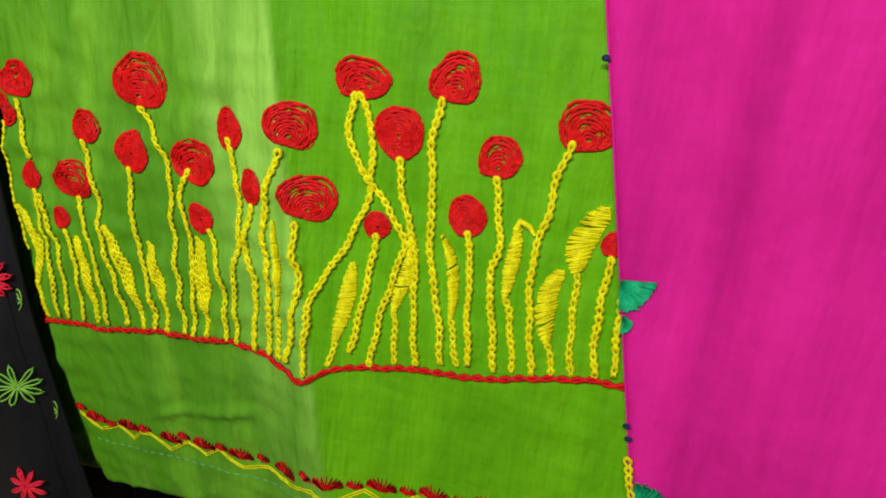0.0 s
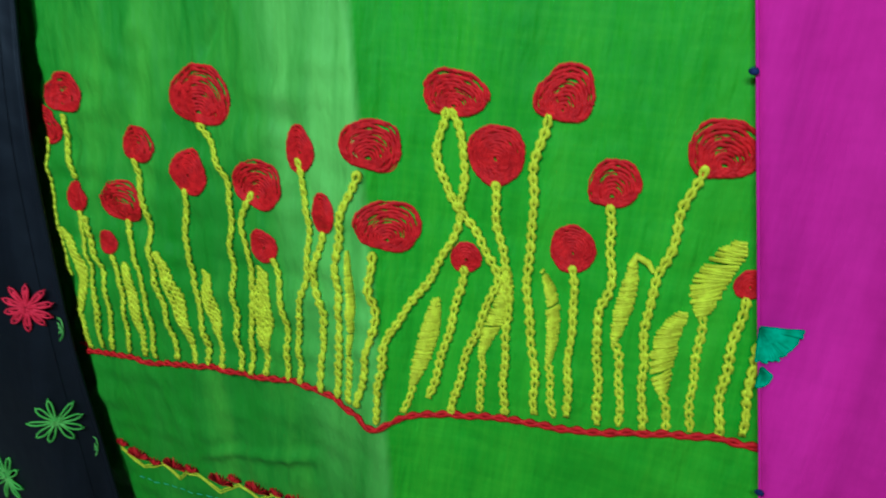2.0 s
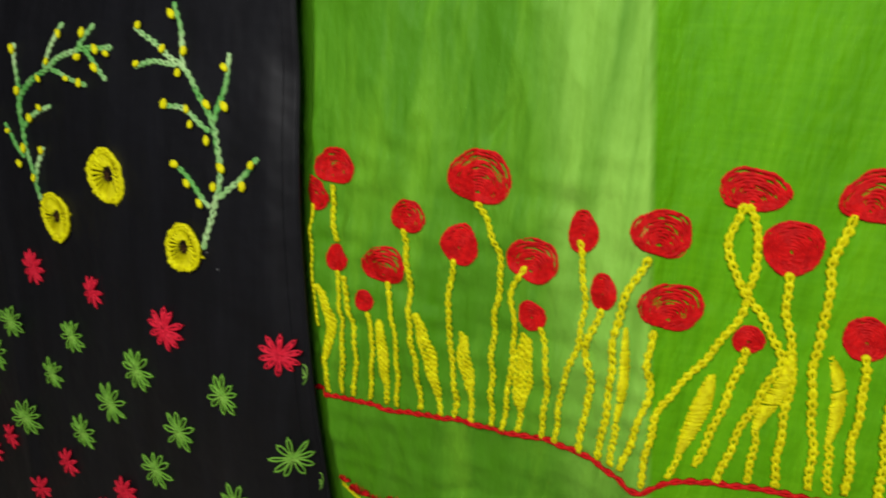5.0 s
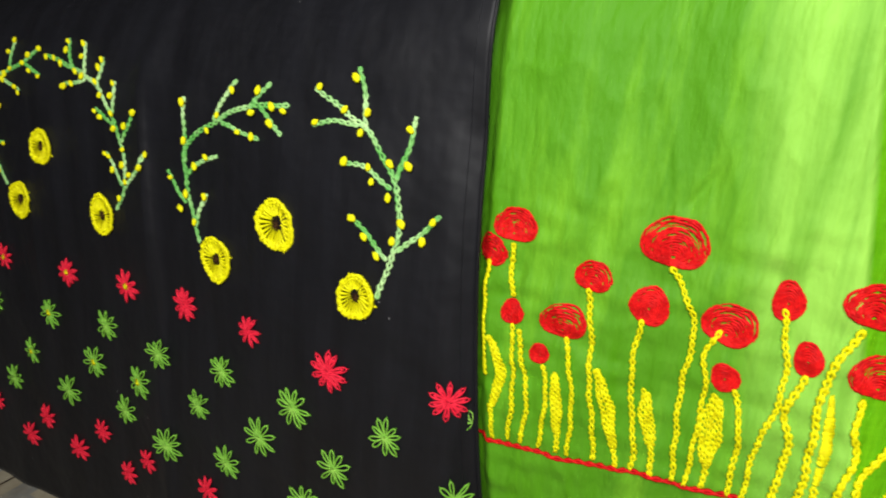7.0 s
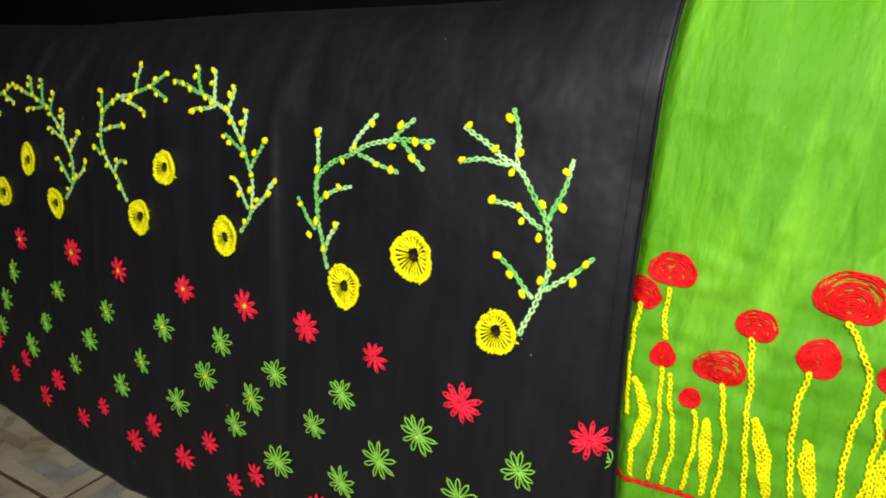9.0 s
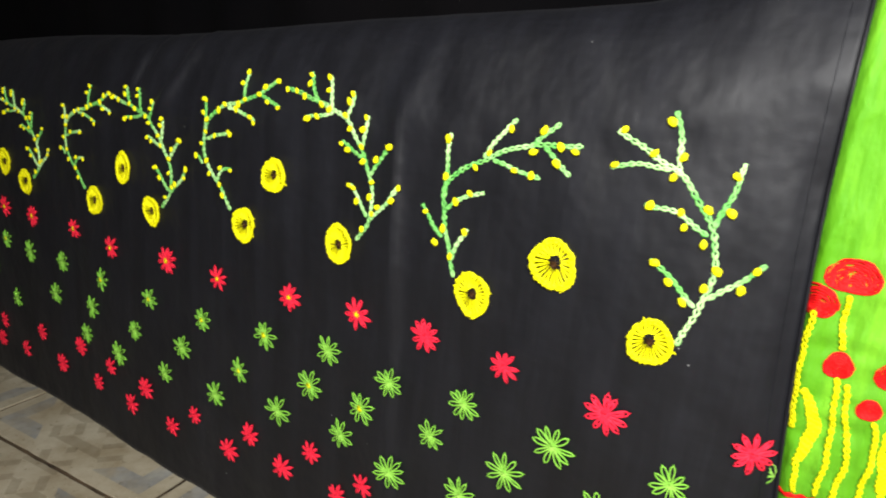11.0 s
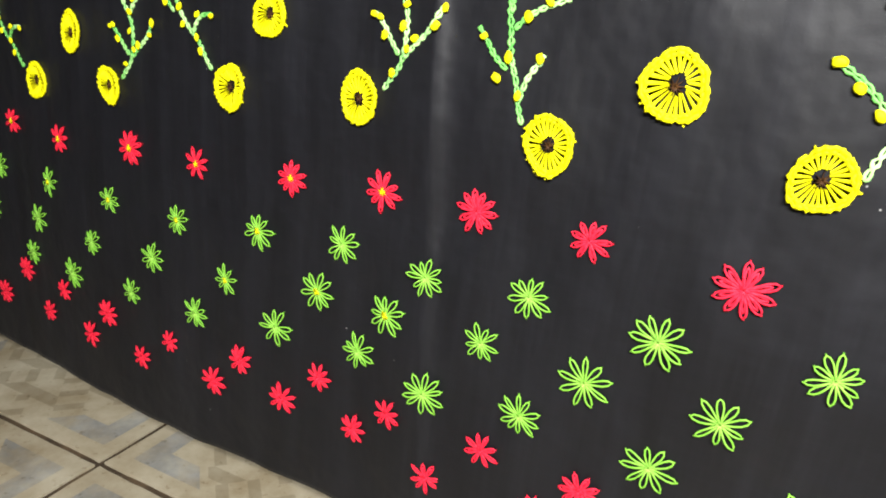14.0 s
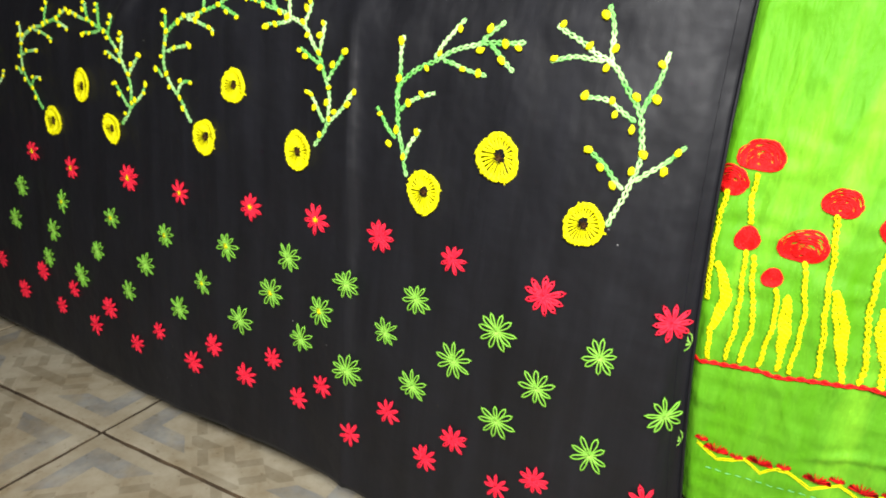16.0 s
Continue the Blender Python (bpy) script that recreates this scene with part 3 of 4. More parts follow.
STEMS = [
    [(0.019, 0.58), (0.02, 0.56), (0.023, 0.542)],
    [(0.002, 0.564), (0.002, 0.531), (0.004, 0.503), (0.007, 0.475)],
    [(0.025, 0.522), (0.029, 0.492), (0.032, 0.46), (0.031, 0.429)],
    [(0.031, 0.52), (0.037, 0.49), (0.043, 0.467), (0.041, 0.431)],
    [(0.051, 0.499), (0.056, 0.478), (0.055, 0.432)],
    [(0.064, 0.523), (0.07, 0.501), (0.075, 0.475), (0.076, 0.434)],
    [(0.074, 0.561), (0.08, 0.533), (0.084, 0.5), (0.091, 0.463), (0.094, 0.438)],
    [(0.11, 0.549), (0.109, 0.521), (0.113, 0.488), (0.119, 0.462), (0.12, 0.441)],
    [(0.121, 0.586), (0.133, 0.57), (0.141, 0.548), (0.14, 0.513), (0.143, 0.476), (0.146, 0.445)],
    [(0.155, 0.554), (0.149, 0.539), (0.153, 0.519), (0.154, 0.487), (0.154, 0.445)],
    [(0.169, 0.52), (0.176, 0.499), (0.178, 0.475), (0.178, 0.448)],
    [(0.184, 0.576), (0.187, 0.563), (0.192, 0.541), (0.192, 0.517), (0.187, 0.488), (0.187, 0.449)],
    [(0.202, 0.541), (0.198, 0.526), (0.197, 0.512), (0.203, 0.496), (0.202, 0.478), (0.202, 0.45)],
    [(0.221, 0.575), (0.214, 0.555), (0.211, 0.532), (0.213, 0.502), (0.214, 0.474), (0.213, 0.45)],
    [(0.23, 0.536), (0.23, 0.519), (0.234, 0.504), (0.231, 0.479), (0.227, 0.45)],
    [(0.259, 0.608), (0.256, 0.592), (0.259, 0.578), (0.268, 0.565), (0.28, 0.551), (0.291, 0.535), (0.289, 0.521), (0.281, 0.49), (0.276, 0.456)],
    [(0.261, 0.608), (0.269, 0.591), (0.27, 0.568), (0.269, 0.553), (0.258, 0.526), (0.242, 0.496), (0.239, 0.474), (0.239, 0.445)],
    [(0.285, 0.578), (0.288, 0.56), (0.295, 0.538), (0.298, 0.523), (0.3, 0.492), (0.303, 0.463)],
    [(0.275, 0.535), (0.273, 0.517), (0.269, 0.49), (0.264, 0.463)],
    [(0.305, 0.61), (0.302, 0.586), (0.305, 0.561), (0.305, 0.543), (0.308, 0.52), (0.315, 0.49), (0.318, 0.467)],
    [(0.325, 0.545), (0.329, 0.525), (0.33, 0.501), (0.334, 0.471)],
    [(0.337, 0.575), (0.341, 0.554), (0.343, 0.538), (0.34, 0.522), (0.344, 0.499), (0.348, 0.47)],
    [(0.372, 0.597), (0.367, 0.581), (0.365, 0.56), (0.361, 0.539), (0.362, 0.514), (0.368, 0.474)],
    [(0.398, 0.545), (0.397, 0.524), (0.397, 0.501), (0.4, 0.48)],
    [(0.406, 0.526), (0.407, 0.51), (0.409, 0.483)]]
LEAVES = [
    (0.007, [(0.008, 0.508), (0.017, 0.493), (0.02, 0.476), (0.015, 0.451), (0.019, 0.426)]),
    (0.007, [(0.06, 0.495), (0.064, 0.472), (0.067, 0.448), (0.068, 0.433)]),
    (0.009, [(0.088, 0.507), (0.098, 0.484), (0.106, 0.451), (0.11, 0.439)]),
    (0.010, [(0.12, 0.501), (0.124, 0.483), (0.129, 0.465), (0.133, 0.444)]),
    (0.012, [(0.161, 0.512), (0.162, 0.489), (0.163, 0.465), (0.164, 0.447)]),
    (0.005, [(0.216, 0.534), (0.22, 0.503), (0.22, 0.476), (0.221, 0.45)]),
    (0.008, [(0.295, 0.538), (0.296, 0.523), (0.291, 0.506), (0.288, 0.492), (0.29, 0.478), (0.29, 0.46)]),
    (0.009, [(0.262, 0.516), (0.26, 0.494), (0.255, 0.468), (0.252, 0.452)]),
    (0.006, [(0.312, 0.54), (0.318, 0.528), (0.321, 0.511), (0.321, 0.495), (0.327, 0.468)]),
    (0.007, [(0.351, 0.552), (0.351, 0.54), (0.35, 0.525), (0.349, 0.513), (0.353, 0.502), (0.358, 0.472)]),
    (0.010, [(0.375, 0.533), (0.371, 0.522), (0.371, 0.507), (0.374, 0.493), (0.379, 0.476)]),
    (0.013, [(0.391, 0.568), (0.386, 0.557), (0.383, 0.548), (0.383, 0.534), (0.384, 0.52), (0.385, 0.5), (0.388, 0.478)])]
BASE_LINE = [(0.015, 0.422), (0.046, 0.428), (0.071, 0.429), (0.103, 0.436), (0.129, 0.442), (0.159, 0.445), (0.182, 0.448), (0.201, 0.449), (0.22, 0.446), (0.238, 0.441), (0.256, 0.451), (0.273, 0.454), (0.295, 0.459), (0.321, 0.462), (0.34, 0.464), (0.366, 0.471), (0.385, 0.475), (0.403, 0.479), (0.418, 0.478)]
ZIGZAG = [(0.028, 0.346), (0.047, 0.335), (0.066, 0.345), (0.080, 0.337), (0.090, 0.348), (0.098, 0.348), (0.116, 0.340), (0.133, 0.353), (0.148, 0.346), (0.161, 0.357), (0.181, 0.348), (0.202, 0.357), (0.222, 0.353), (0.246, 0.366)]
SCALLOPS = [(0.031, 0.350), (0.044, 0.343), (0.060, 0.344), (0.077, 0.346), (0.094, 0.351), (0.118, 0.349), (0.130, 0.356), (0.148, 0.354), (0.164, 0.359), (0.180, 0.357), (0.198, 0.361), (0.219, 0.361), (0.240, 0.372)]




def petal_mesh(name, mat, length, width, full):
    tb = Tubes()
    for g in ((1.0, 0.5) if full else (1.0,)):
        loop = []
        for u, q in ((0.04, 0.0), (0.2, 0.38), (0.45, 0.76), (0.68, 1.0), (0.88, 0.78), (1.0, 0.0), (0.88, -0.78), (0.68, -1.0), (0.45, -0.76), (0.2, -0.38)):
            uu = 0.04 + (u - 0.04) * (1 if g == 1 else 0.78)
            loop.append(Vector((length * uu, -0.0007 - 0.0012 * math.sin(math.pi * min(u, 0.9)), width * q * g)))
        tb.tube(loop, 0.00076 if g == 1 else 0.0008, True)
    tb.tube([Vector((length * 0.95, -0.0012, 0)), Vector((length * 1.045, -0.0004, 0))], 0.0007)
    return tb.mesh(name, mat)


def heart_mesh(name, mat, seed):
    rng = random.Random(seed)
    tb = Tubes()
    path, rad = [], []
    for k in range(10):
        w = 2 * math.pi * k / 10 + rng.uniform(-0.2, 0.2)
        path += [Vector((0.0008 * math.cos(w), -0.0017, 0.0008 * math.sin(w))), Vector((0.0056 * math.cos(w), -0.0014, 0.0056 * math.sin(w)))]
        rad += [0.0011, 0.0007]
    tb.tube(path, rad)
    return tb.mesh(name, mat)


def sew_daisies(name, places, mat, label, seed, size, full):
    rng = random.Random(seed)
    petals = [petal_mesh("petal", mat, size * rng.uniform(0.82, 1.08), size * rng.uniform(0.085, 0.130), full) for _ in range(9)]
    hearts = [heart_mesh(name, mat, seed + k) for k in range(3)]
    spot = [heart_mesh("centre", YELLOW, seed + 9)]
    for x, z in places:
        if x > black_edge(z) + 0.003:
            continue
        ob = part(name, rng.choice(hearts), black, label)
        ob.location = (x, black_y(x, z) - 0.0003, z)
        ob.rotation_euler = (0, 0, math.atan((black_y(x + 0.01, z) - black_y(x - 0.01, z)) / 0.02))
        k = rng.uniform(0.9, 1.1)
        ob.scale = (k, k, k)
        n = rng.choice((8, 9, 9, 10, 10))
        first = rng.uniform(0, 6)
        for q in range(n):
            pt = part("petal", rng.choice(petals), ob)
            pt.rotation_euler = (0, first + 2 * math.pi * (q + rng.uniform(-0.18, 0.18)) / n, 0)
        if x < -0.36 and z > 0.33 and rng.random() < 0.7:
            c = part("centre", spot[0], ob, "pale yellow stitched centre")
            c.location, c.scale = (0, -0.0012, 0), (0.62, 1, 0.62)


sew_daisies("green_daisy", GREEN_DAISIES, LEAF, "green lazy-daisy flower", 5, 0.0172, False)
sew_daisies("red_daisy", RED_DAISIES, ROSE, "rose-red lazy-daisy flower", 6, 0.0172, True)
sew_daisies("red_daisy", LOW_RED_DAISIES, ROSE, "rose-red lazy-daisy flower", 7, 0.0156, True)


def ring_flower_mesh(seed):
    rng = random.Random(seed)
    tb = Tubes()
    R, cx, cz = 0.0182, rng.uniform(-0.0015, 0.0015), rng.uniform(-0.0015, 0.0015)
    n = 25
    rim = []
    for k in range(n):
        w = 2 * math.pi * k / n
        r1 = R * (1 + 0.07 * math.sin(2 * w + seed) + 0.05 * math.sin(3 * w + 2 * seed) + rng.uniform(-0.045, 0.045))
        d = Vector((math.cos(w), 0, math.sin(w)))
        e = Vector((math.cos(w + rng.uniform(-0.08, 0.08)), 0, math.sin(w + rng.uniform(-0.08, 0.08))))
        inner = Vector((cx, -0.0004, cz)) + e * (R * rng.uniform(0.24, 0.33))
        rim.append((d, r1))
        mid = inner.lerp(d * r1, 0.55) + Vector((0, -0.0016, 0))
        tb.tube([inner, mid, d * r1 * 0.97 + Vector((0, -0.0012, 0))], [rng.uniform(0.0006, 0.0009), rng.uniform(0.0010, 0.0015), 0.0018])
        if rng.random() < 0.16:
            tb.tube([d * r1, d * (r1 + 0.0028) + Vector((0, -0.0003, 0))], [0.0012, 0.0007])
    for g, rad in ((0.98, 0.0017), (0.86, 0.0015)):
        path, radii = [], []
        for k in range(3 * n):
            (d0, r0), (d1, r1) = rim[k // 3], rim[(k // 3 + 1) % n]
            d, r = d0.lerp(d1, (k % 3) / 3).normalized(), r0 + (r1 - r0) * (k % 3) / 3
            path.append(d * (r * g * rng.uniform(0.955, 1.035)) + Vector((0, -0.0017 + 0.0005 * math.sin(k * 2.1), 0)))
            radii.append(rad * rng.uniform(0.7, 1.3))
        tb.tube(path, radii, True)
    return tb.mesh("yellow_flower", YELLOW)


RINGS = [ring_flower_mesh(s) for s in (1, 2, 3, 4)]
EYES = [heart_mesh("eye", BROWN, 40 + k) for k in range(3)]
RING_SHAPES = [(0.84, 1.02, 10), (0.99, 1.18, -8), (0.92, 1.08, 0), (0.92, 1.04, 8), (0.86, 1.05, 22), (0.88, 1.12, 18), (0.84, 1.0, -10), (0.80, 1.08, 15), (0.90, 1.12, 5), (0.84, 1.05, 0), (0.84, 1.08, 10), (0.80, 1.02, 12)]
for i, (x, z) in enumerate(YELLOW_FLOWERS):
    wide, tall, turned = RING_SHAPES[i]
    ob = part("yellow_flower", RINGS[i % 4], black, "yellow buttonhole-stitch ring flower")
    ob.location = (x, black_y(x, z) - 0.0004, z)
    ob.rotation_euler = (0, radians(turned), 0)
    ob.scale = (wide, 1, tall)
    eye = part("eye", EYES[i % 3], ob, "dark brown stitched eye")
    eye.location, eye.scale = (0, 0.0006, 0), (0.95, 1, 0.95)


def bud_mesh(seed):
    rng = random.Random(seed)
    bm = bmesh.new()
    bmesh.ops.create_icosphere(bm, subdivisions=2, radius=0.0031)
    for v in bm.verts:
        v.co *= 1 + 0.32 * noise.noise(v.co * 420 + Vector((seed, 0, 0)))
        v.co.y *= 0.5
        v.co.x *= 1.35
    me = bpy.data.meshes.new("knot")
    bm.to_mesh(me)
    bm.free()
    me.materials.append(YELLOW)
    me.polygons.foreach_set("use_smooth", [True] * len(me.polygons))
    return me


BUDS = [bud_mesh(s) for s in range(4)]


def view_shift(x, z):
    """Shifts x so that twigs on the leaning cloth still fit the camera's view."""
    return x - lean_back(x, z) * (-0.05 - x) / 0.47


def sprig(branches, buds, dx=0.0, dz=0.0):
    tb = Tubes()
    for i, br in enumerate(branches):
        line = [(view_shift(x + dx, z + dz), z + dz) for x, z in br]
        chain(tb, line, black_y, 0.0042 if i == 0 else 0.0037, 0.0064, 0.00104)
    ob = part("sprig", tb.mesh("sprig", MINT), black, "pale green chain-stitch sprig")
    if not buds:
        buds = []
        for i, br in enumerate(branches):
            line = resample(br, 0.017)
            for k, p in enumerate(line[1:] if i == 0 else line[1:]):
                side = 0.003 * (1 if k % 2 else -1)
                buds.append((p.x + side, p.y + RNG.uniform(-0.002, 0.002)))
            buds.append((br[-1][0], br[-1][1] - 0.002))
    for x, z in buds:
        k = part("knot", RNG.choice(BUDS), ob, "yellow knot stitch")
        at = view_shift(x + dx, z + dz)
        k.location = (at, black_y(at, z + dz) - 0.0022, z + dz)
        k.rotation_euler = (0, RNG.uniform(0, 3), 0)
        s = RNG.uniform(0.75, 1.02)
        k.scale = (s, s, s)


sprig(W1R, W1R_BUDS)
sprig(W1L, W1L_BUDS)
for dx_r, dz_r, dx_l, dz_l, tall in ((0, 0, 0, 0, 1.0), (-0.315, -0.025, -0.307, -0.027, 0.92), (-0.635, -0.038, -0.617, -0.041, 0.82), (-0.95, -0.05, -0.93, -0.055, 0.8)):
    for shape, dx, dz in ((W2R, dx_r, dz_r), (W2L, dx_l, dz_l)):
        sprig([[(x, 0.53 + (z - 0.53) * tall) for x, z in br] for br in shape], None, dx, dz)


# ---- embroidery on the green cloth ----
def poppy(x, z, w, h, kind, turned, seed):
    """Rows of stitches packed round the foot of the head, with slits between some of them."""
    rng = random.Random(seed)
    tb = Tubes()
    a2, a3, n = rng.uniform(0, 6), rng.uniform(0, 6), 48
    ca, sa = math.cos(radians(turned)), math.sin(radians(turned))
    edge = []
    for k in range(n):
        t = 2 * math.pi * k / n
        r = 1 + 0.03 * math.sin(2 * t + a2) + 0.035 * math.sin(3 * t + a3) + rng.uniform(-0.012, 0.012)
        px, pz = r * math.cos(t) * w / 2, r * math.sin(t) * h / 2
        if kind == "dome":
            pz = pz * 1.10 if pz > 0 else -0.40 * h * (1 - (1 - min(1.0, -pz / (0.5 * h))) ** 1.6) + 0.10 * px
        else:
            px *= 1 - 0.22 * pz / h
        edge.append(Vector((px * ca - pz * sa, px * sa + pz * ca)))
    foot = Vector((0.12 * h * sa, -0.26 * h * ca)) if kind == "dome" else Vector((0, -0.10 * h))
    mean, k, path, rad, i, turn = 0.25 * (w + h), 1.0 - 0.0007 / (0.5 * min(w, h)), [], [], 0, 0.0
    while k > 0.07:
        f = (turn * n) % n
        p = edge[int(f)].lerp(edge[(int(f) + 1) % n], f % 1)
        wob = 1 + 0.00012 / (mean * k + 0.002) * math.sin(i * 1.7) + 0.02 * math.sin(turn * 17 + seed) + 0.015 * math.sin(turn * 41)
        q = foot + (p - foot) * (k * wob * (1 - 0.07 * max(0.0, 1 - turn / 0.2))) + Vector((x, z))
        ang = 2 * math.pi * f / n
        slit = kind == "dome" and 0.22 < k < 0.93 and noise.noise((k * 7.5, math.cos(ang) * 1.1 + seed, math.sin(ang) * 1.1)) > 0.33
        path.append(Vector((q.x, green_y(q.x, q.y) - (0.0003 if slit else 0.0009) - 0.00012 * math.sin(i * 1.7 + 1), q.y)))
        rad.append(rng.uniform(0.00085, 0.00100) * (0.45 if slit else 1))
        step = 0.0010 / (2 * math.pi * mean * max(k, 0.12))
        turn += step
        k -= step * 0.00112 / mean
        i += 1
    tb.tube(path, rad, False, 6, 0.42)
    part("poppy_head", tb.mesh("poppy_head", RED), green, "red chain-stitch poppy head")


for i, head in enumerate(POPPIES):
    poppy(*head, 100 + i)
for line in STEMS:
    tb = Tubes()
    chain(tb, line, lambda x, z: green_y(x, z) - 0.0009, RNG.uniform(0.0034, 0.0040) * (0.90 if line[0][0] < 0.2 else 1.02), RNG.uniform(0.0046, 0.0056), 0.00090 if line[0][0] < 0.2 else 0.00112)
    part("poppy_stem", tb.mesh("poppy_stem", YELLOW), green, "yellow chain-stitch stem")


def satin_leaf(width, line):
    """A leaf and its stalk: slanting satin stitches with slits, or left of the fold rows of chain stitch side by side.
    """
    tb = Tubes()
    cut = 4 if len(line) > 4 else 3
    if line[0][0] < 0.2:
        mid = [Vector(p) for p in line[:cut]]
        rows = 3 if width < 0.011 else 4
        for k in range(rows):
            off = (k / (rows - 1) - 0.5) * (width - 0.0022)
            edge = [(p.x + off * (0.35 if i in (0, cut - 1) else 1.0) * RNG.uniform(0.8, 1.2), p.y + RNG.uniform(-0.002, 0.002) * (i == 0)) for i, p in enumerate(mid)]
            chain(tb, edge, lambda x, z: green_y(x, z) - 0.0003, 0.0032, 0.0042, 0.00085)
    else:
        mid = resample(line[:cut], 0.00125)
        n = len(mid)
        for i, p in enumerate(mid):
            if RNG.random() < 0.04:
                continue
            d = (mid[min(i + 1, n - 1)] - mid[max(i - 1, 0)]).normalized()
            s = Vector((-d.y, d.x))
            w = width * 0.54 * max(0.20, math.sin(math.pi * (0.06 + 0.9 * i / n)) ** 0.6) * RNG.uniform(0.84, 1.10)
            lean = RNG.uniform(0.35, 0.6)
            a, b = p - s * w + d * w * lean, p + s * w - d * w * lean
            q = (a + b) / 2
            tb.tube([Vector((a.x, green_y(a.x, a.y) - 0.0003, a.y)), Vector((q.x, green_y(q.x, q.y) - 0.0016, q.y)),
                     Vector((b.x, green_y(b.x, b.y) - 0.0003, b.y))], RNG.uniform(0.0007, 0.0010))
        # a hook of stitches bends over at the tip
        tip = mid[0]
        if 0.34 < tip.x < 0.36:
            tb.tube([Vector((tip.x + u, green_y(tip.x, tip.y) - 0.0012, tip.y + v)) for u, v in ((-0.001, -0.002), (0.001, 0.003), (0.006, 0.001), (0.009, -0.003))], [0.0018, 0.0019, 0.0016, 0.0009], False, 6)
    if len(line) > cut:
        chain(tb, line[cut - 1:], green_y, 0.0038, 0.0046, 0.0010)
    part("satin_leaf", tb.mesh("satin_leaf", YELLOW), green, "yellow satin-stitch leaf")


for width, line in LEAVES:
    satin_leaf(width, line)

tb = Tubes()
line = resample([(-0.004, 0.419)] + BASE_LINE, 0.0011)
for k in range(2):
    tb.tube([Vector((p.x, green_y(p.x, p.y) - 0.0012, p.y + 0.0007 * (2 * k - 1) + 0.0005 * math.sin(i * 0.9 + k * 3) + 0.0016 * noise.noise((p.x * 75, 0.0, 5.0))))
             for i, p in enumerate(line)], [0.0011 + 0.0002 * math.sin(i * 0.9 + k * 3) + 0.0003 * noise.noise((i * 0.13, k, 2.0)) for i in range(len(line))])
part("red_ground_line", tb.mesh("red_ground_line", RED), green, "red couched thread line")

zig = ZIGZAG + [(0.246 + 0.0165 * i, 0.361 + 0.002 * i + (0 if i % 2 else 0.009)) for i in range(1, 11)]
for off in (0.0, 0.0020):
    tb = Tubes()
    path = [Vector(a).lerp(Vector(b), k / 5) for a, b in zip(zig, zig[1:]) for k in range(5)]
    tb.tube([Vector((p.x, green_y(p.x, p.y - off) - 0.0006, p.y - off + RNG.uniform(-0.0002, 0.0002))) for p in path], 0.00052)
    part("zigzag_thread", tb.mesh("zigzag_thread", YELLOW), green)
blobs = SCALLOPS + [(0.240 + 0.0165 * i, 0.371 + 0.002 * i) for i in range(1, 11)]
for i, (x, z) in enumerate(blobs):
    tb = Tubes()
    big = i % 2 == 1
    path, rad = [], []
    n, r = (11, 0.0085) if big else (7, 0.0045)
    for k in range(n):
        w = math.pi * (0.02 + 0.96 * k / (n - 1))
        p = Vector((x + 0.2 * r * math.cos(w), z - 0.001))
        q = Vector((x + r * 1.15 * math.cos(w), z + r * 0.75 * math.sin(w) * RNG.uniform(0.85, 1.1)))
        path += [Vector((p.x, green_y(p.x, p.y) - 0.0014, p.y)), Vector((q.x, green_y(q.x, q.y) - 0.0006, q.y))]
        rad += [0.0013, 0.0012]
    tb.tube(path, rad)
    part("scallop", tb.mesh("scallop", RED), green, "red satin-stitch scallop")
for i in range(46):
    x = 0.040 + 0.0078 * i
    z = 0.322 + 0.125 * (x - 0.040)
    tb = Tubes()
    tb.tube([Vector((x, green_y(x, z) - 0.0004, z)), Vector((x + 0.0045, green_y(x + 0.0045, z) - 0.0004, z + 0.0003))], 0.0003)
    part("seam_stitch", tb.mesh("seam_stitch", PALE), green)


# ---- stitches wrapped over the folded edges ----
def fan_leaf(cloth, surf, x, z, w, h, a0, a1, mat, label):
    tb = Tubes()
    for k in range(22):
        t = radians(a0 + (a1 - a0) * k / 21)
        r = RNG.uniform(0.92, 1.05)
        b = Vector((x + w * r * math.cos(t), z + h * r * math.sin(t)))
        q = Vector((x, z)).lerp(b, 0.5)
        tb.tube([Vector((x, surf(x, z) - 0.0022, z)), Vector((q.x, surf(q.x, q.y) - 0.0024, q.y)), Vector((b.x, surf(b.x, b.y) - 0.0016, b.y))], 0.0009)
    part("leaf_stitches", tb.mesh("leaf_stitches", mat), cloth, label)


fan_leaf(pink, pink_y, 0.4045, 0.536, 0.0155, 0.015, 6, -84, TEAL, "teal satin-stitch leaf")
fan_leaf(pink, pink_y, 0.4085, 0.519, 0.005, 0.009, -20, -88, TEAL, "teal satin-stitch leaf")
fan_leaf(pink, pink_y, 0.430, 0.416, 0.022, 0.016, 90, 20, TEAL, "teal satin-stitch leaf")
tb = Tubes()
chain(tb, [(0.423, 0.445), (0.426, 0.433), (0.431, 0.42), (0.436, 0.405)], lambda x, z: pink_y(x, z) - 0.002, 0.0042, 0.0046, 0.0009)
part("edge_stem", tb.mesh("edge_stem", YELLOW), pink, "yellow chain-stitch stem")
for x, z in ((0.381, 0.635), (0.420, 0.462), (0.422, 0.455)):
    k = part("edge_knot", BUDS[0], pink, "dark blue thread knot")
    k.location, k.scale = (x, pink_y(x, z) - 0.002, z), (0.5, 0.5, 0.5)
    k.material_slots[0].link = "OBJECT"
    k.material_slots[0].material = NAVY
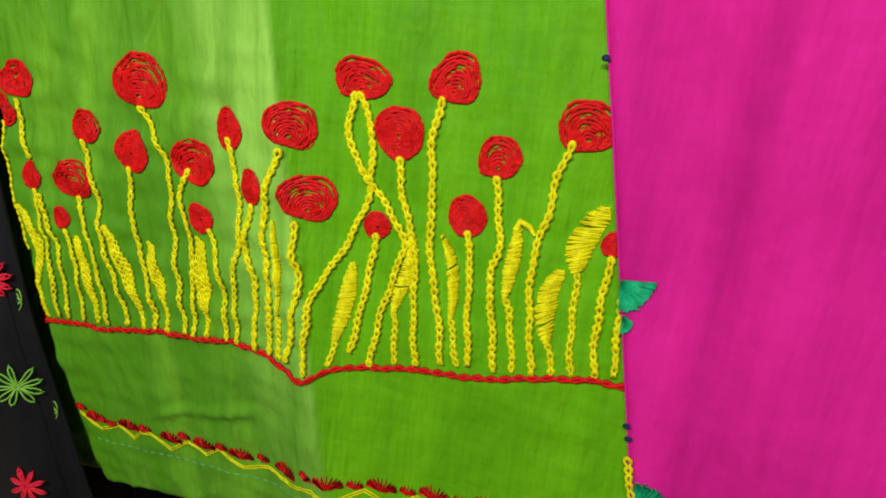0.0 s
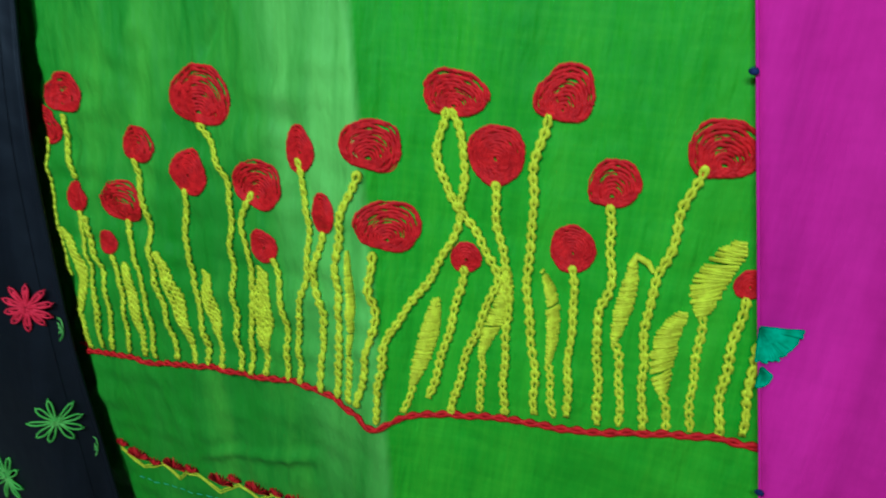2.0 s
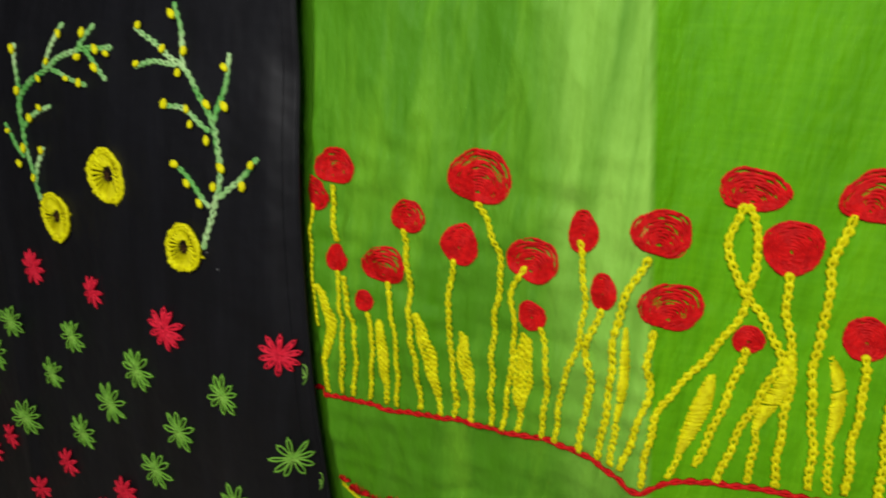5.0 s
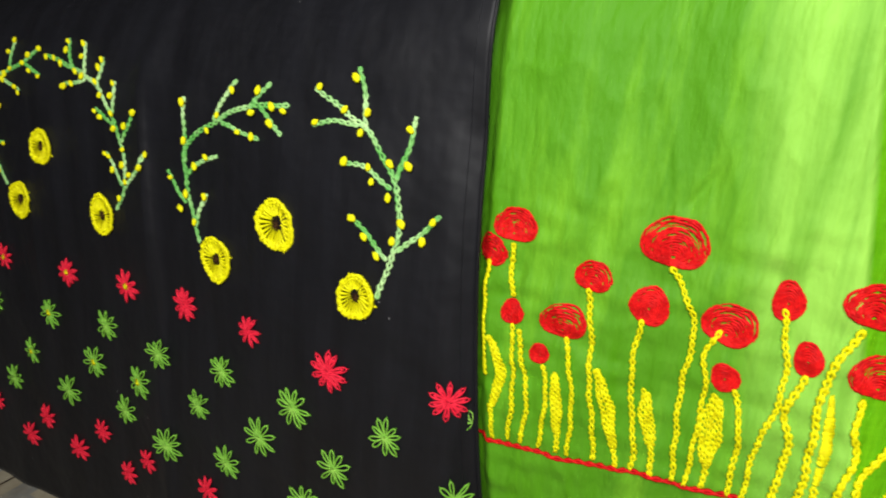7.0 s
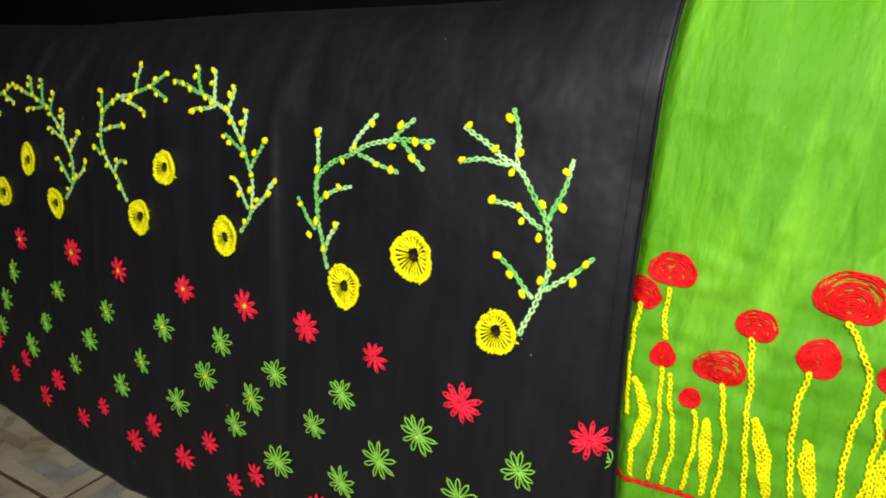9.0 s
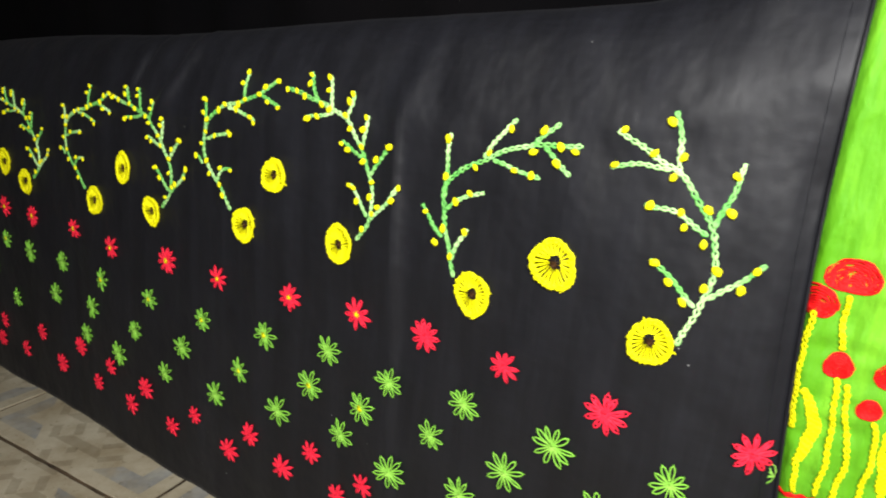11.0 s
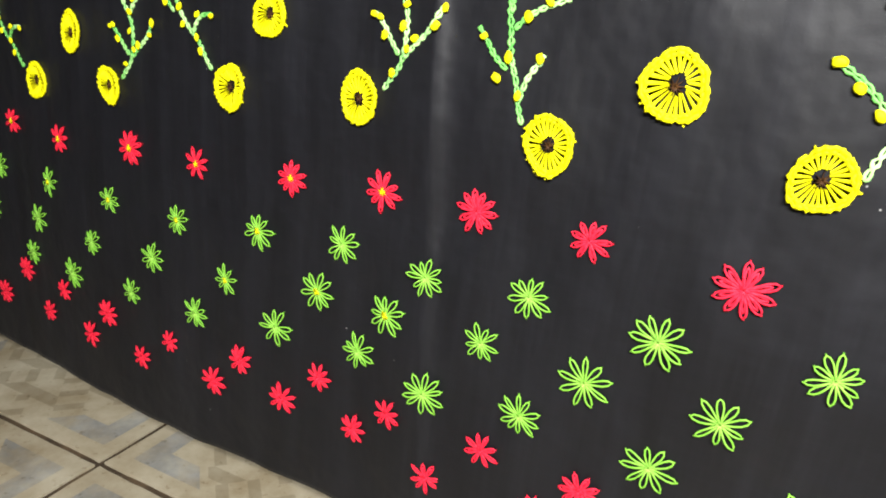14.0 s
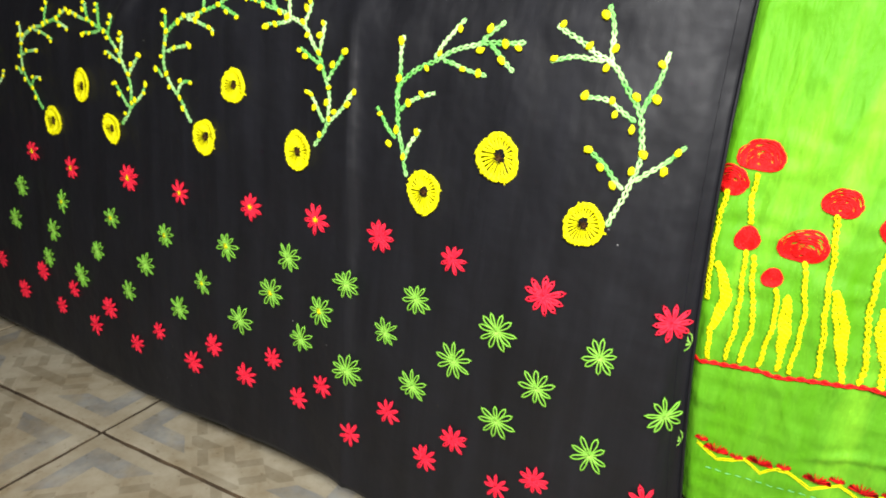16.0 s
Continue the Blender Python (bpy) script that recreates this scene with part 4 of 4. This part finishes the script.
for z in (0.437, 0.345):
    tb = Tubes()
    for k in range(3):
        t = radians(110 + 60 * k)
        d, s = Vector((math.cos(t), 0, math.sin(t))), Vector((-math.sin(t), 0, math.cos(t)))
        x = black_edge(z) - 0.003
        tb.tube([Vector((x, black_y(x, z) - 0.002, z)) + d * (0.010 * u) + s * (0.002 * q)
                 for u, q in ((0, 0), (0.4, 0.8), (0.8, 0.9), (1, 0), (0.8, -0.9), (0.4, -0.8))], 0.0005, True)
    part("green_daisy", tb.mesh("green_daisy", LEAF), black, "green lazy-daisy flower cut by the folded edge")

# ---- floor tiles ----
TURN, SIDE = radians(5.3), 0.45


def tile_mesh(seed):
    """A tile with worn, slightly ragged edges."""
    n, h, ring = 22, SIDE / 2 - 0.0030, []
    for side in range(4):
        for k in range(n):
            u = -h + 2 * h * k / n
            inset = 0.0012 + 0.0022 * max(0.0, noise.noise((u * 60, side * 7.0, seed))) + 0.0012 * abs(noise.noise((u * 220, side * 3.0, seed + 4)))
            c, d = math.cos(side * math.pi / 2), math.sin(side * math.pi / 2)
            p, q = u, -h + inset
            ring.append((p * c - q * d, p * d + q * c))
    m = len(ring)
    verts = [(x * 0.9985, y * 0.9985, 0.0) for x, y in ring] + [(x, y, -0.0008) for x, y in ring] + [(x, y, -0.012) for x, y in ring]
    faces = [tuple(range(m))]
    for r in range(2):
        faces += [(r * m + (k + 1) % m, r * m + k, r * m + m + k, r * m + m + (k + 1) % m) for k in range(m)]
    return mesh_of("tile", verts, faces, TILE, False)


TILES = [tile_mesh(k * 9.3) for k in range(4)]
for i in range(-7, 9):
    for j in range(-7, 5):
        lx, ly = (i + 0.5) * SIDE, (j + 0.5) * SIDE
        x = -0.804 + lx * math.cos(TURN) - ly * math.sin(TURN)
        y = 0.010 + lx * math.sin(TURN) + ly * math.cos(TURN)
        if X0 - 0.06 < x < X1 + 0.06 and Y0 - 0.06 < y < Y1 + 0.06:
            t = part("tile", TILES[(i + 2 * j) % 4], floor)
            t.matrix_world = pose(x, y, 0, 0, 0, math.degrees(TURN) + 90 * ((i * 3 + j) % 4))
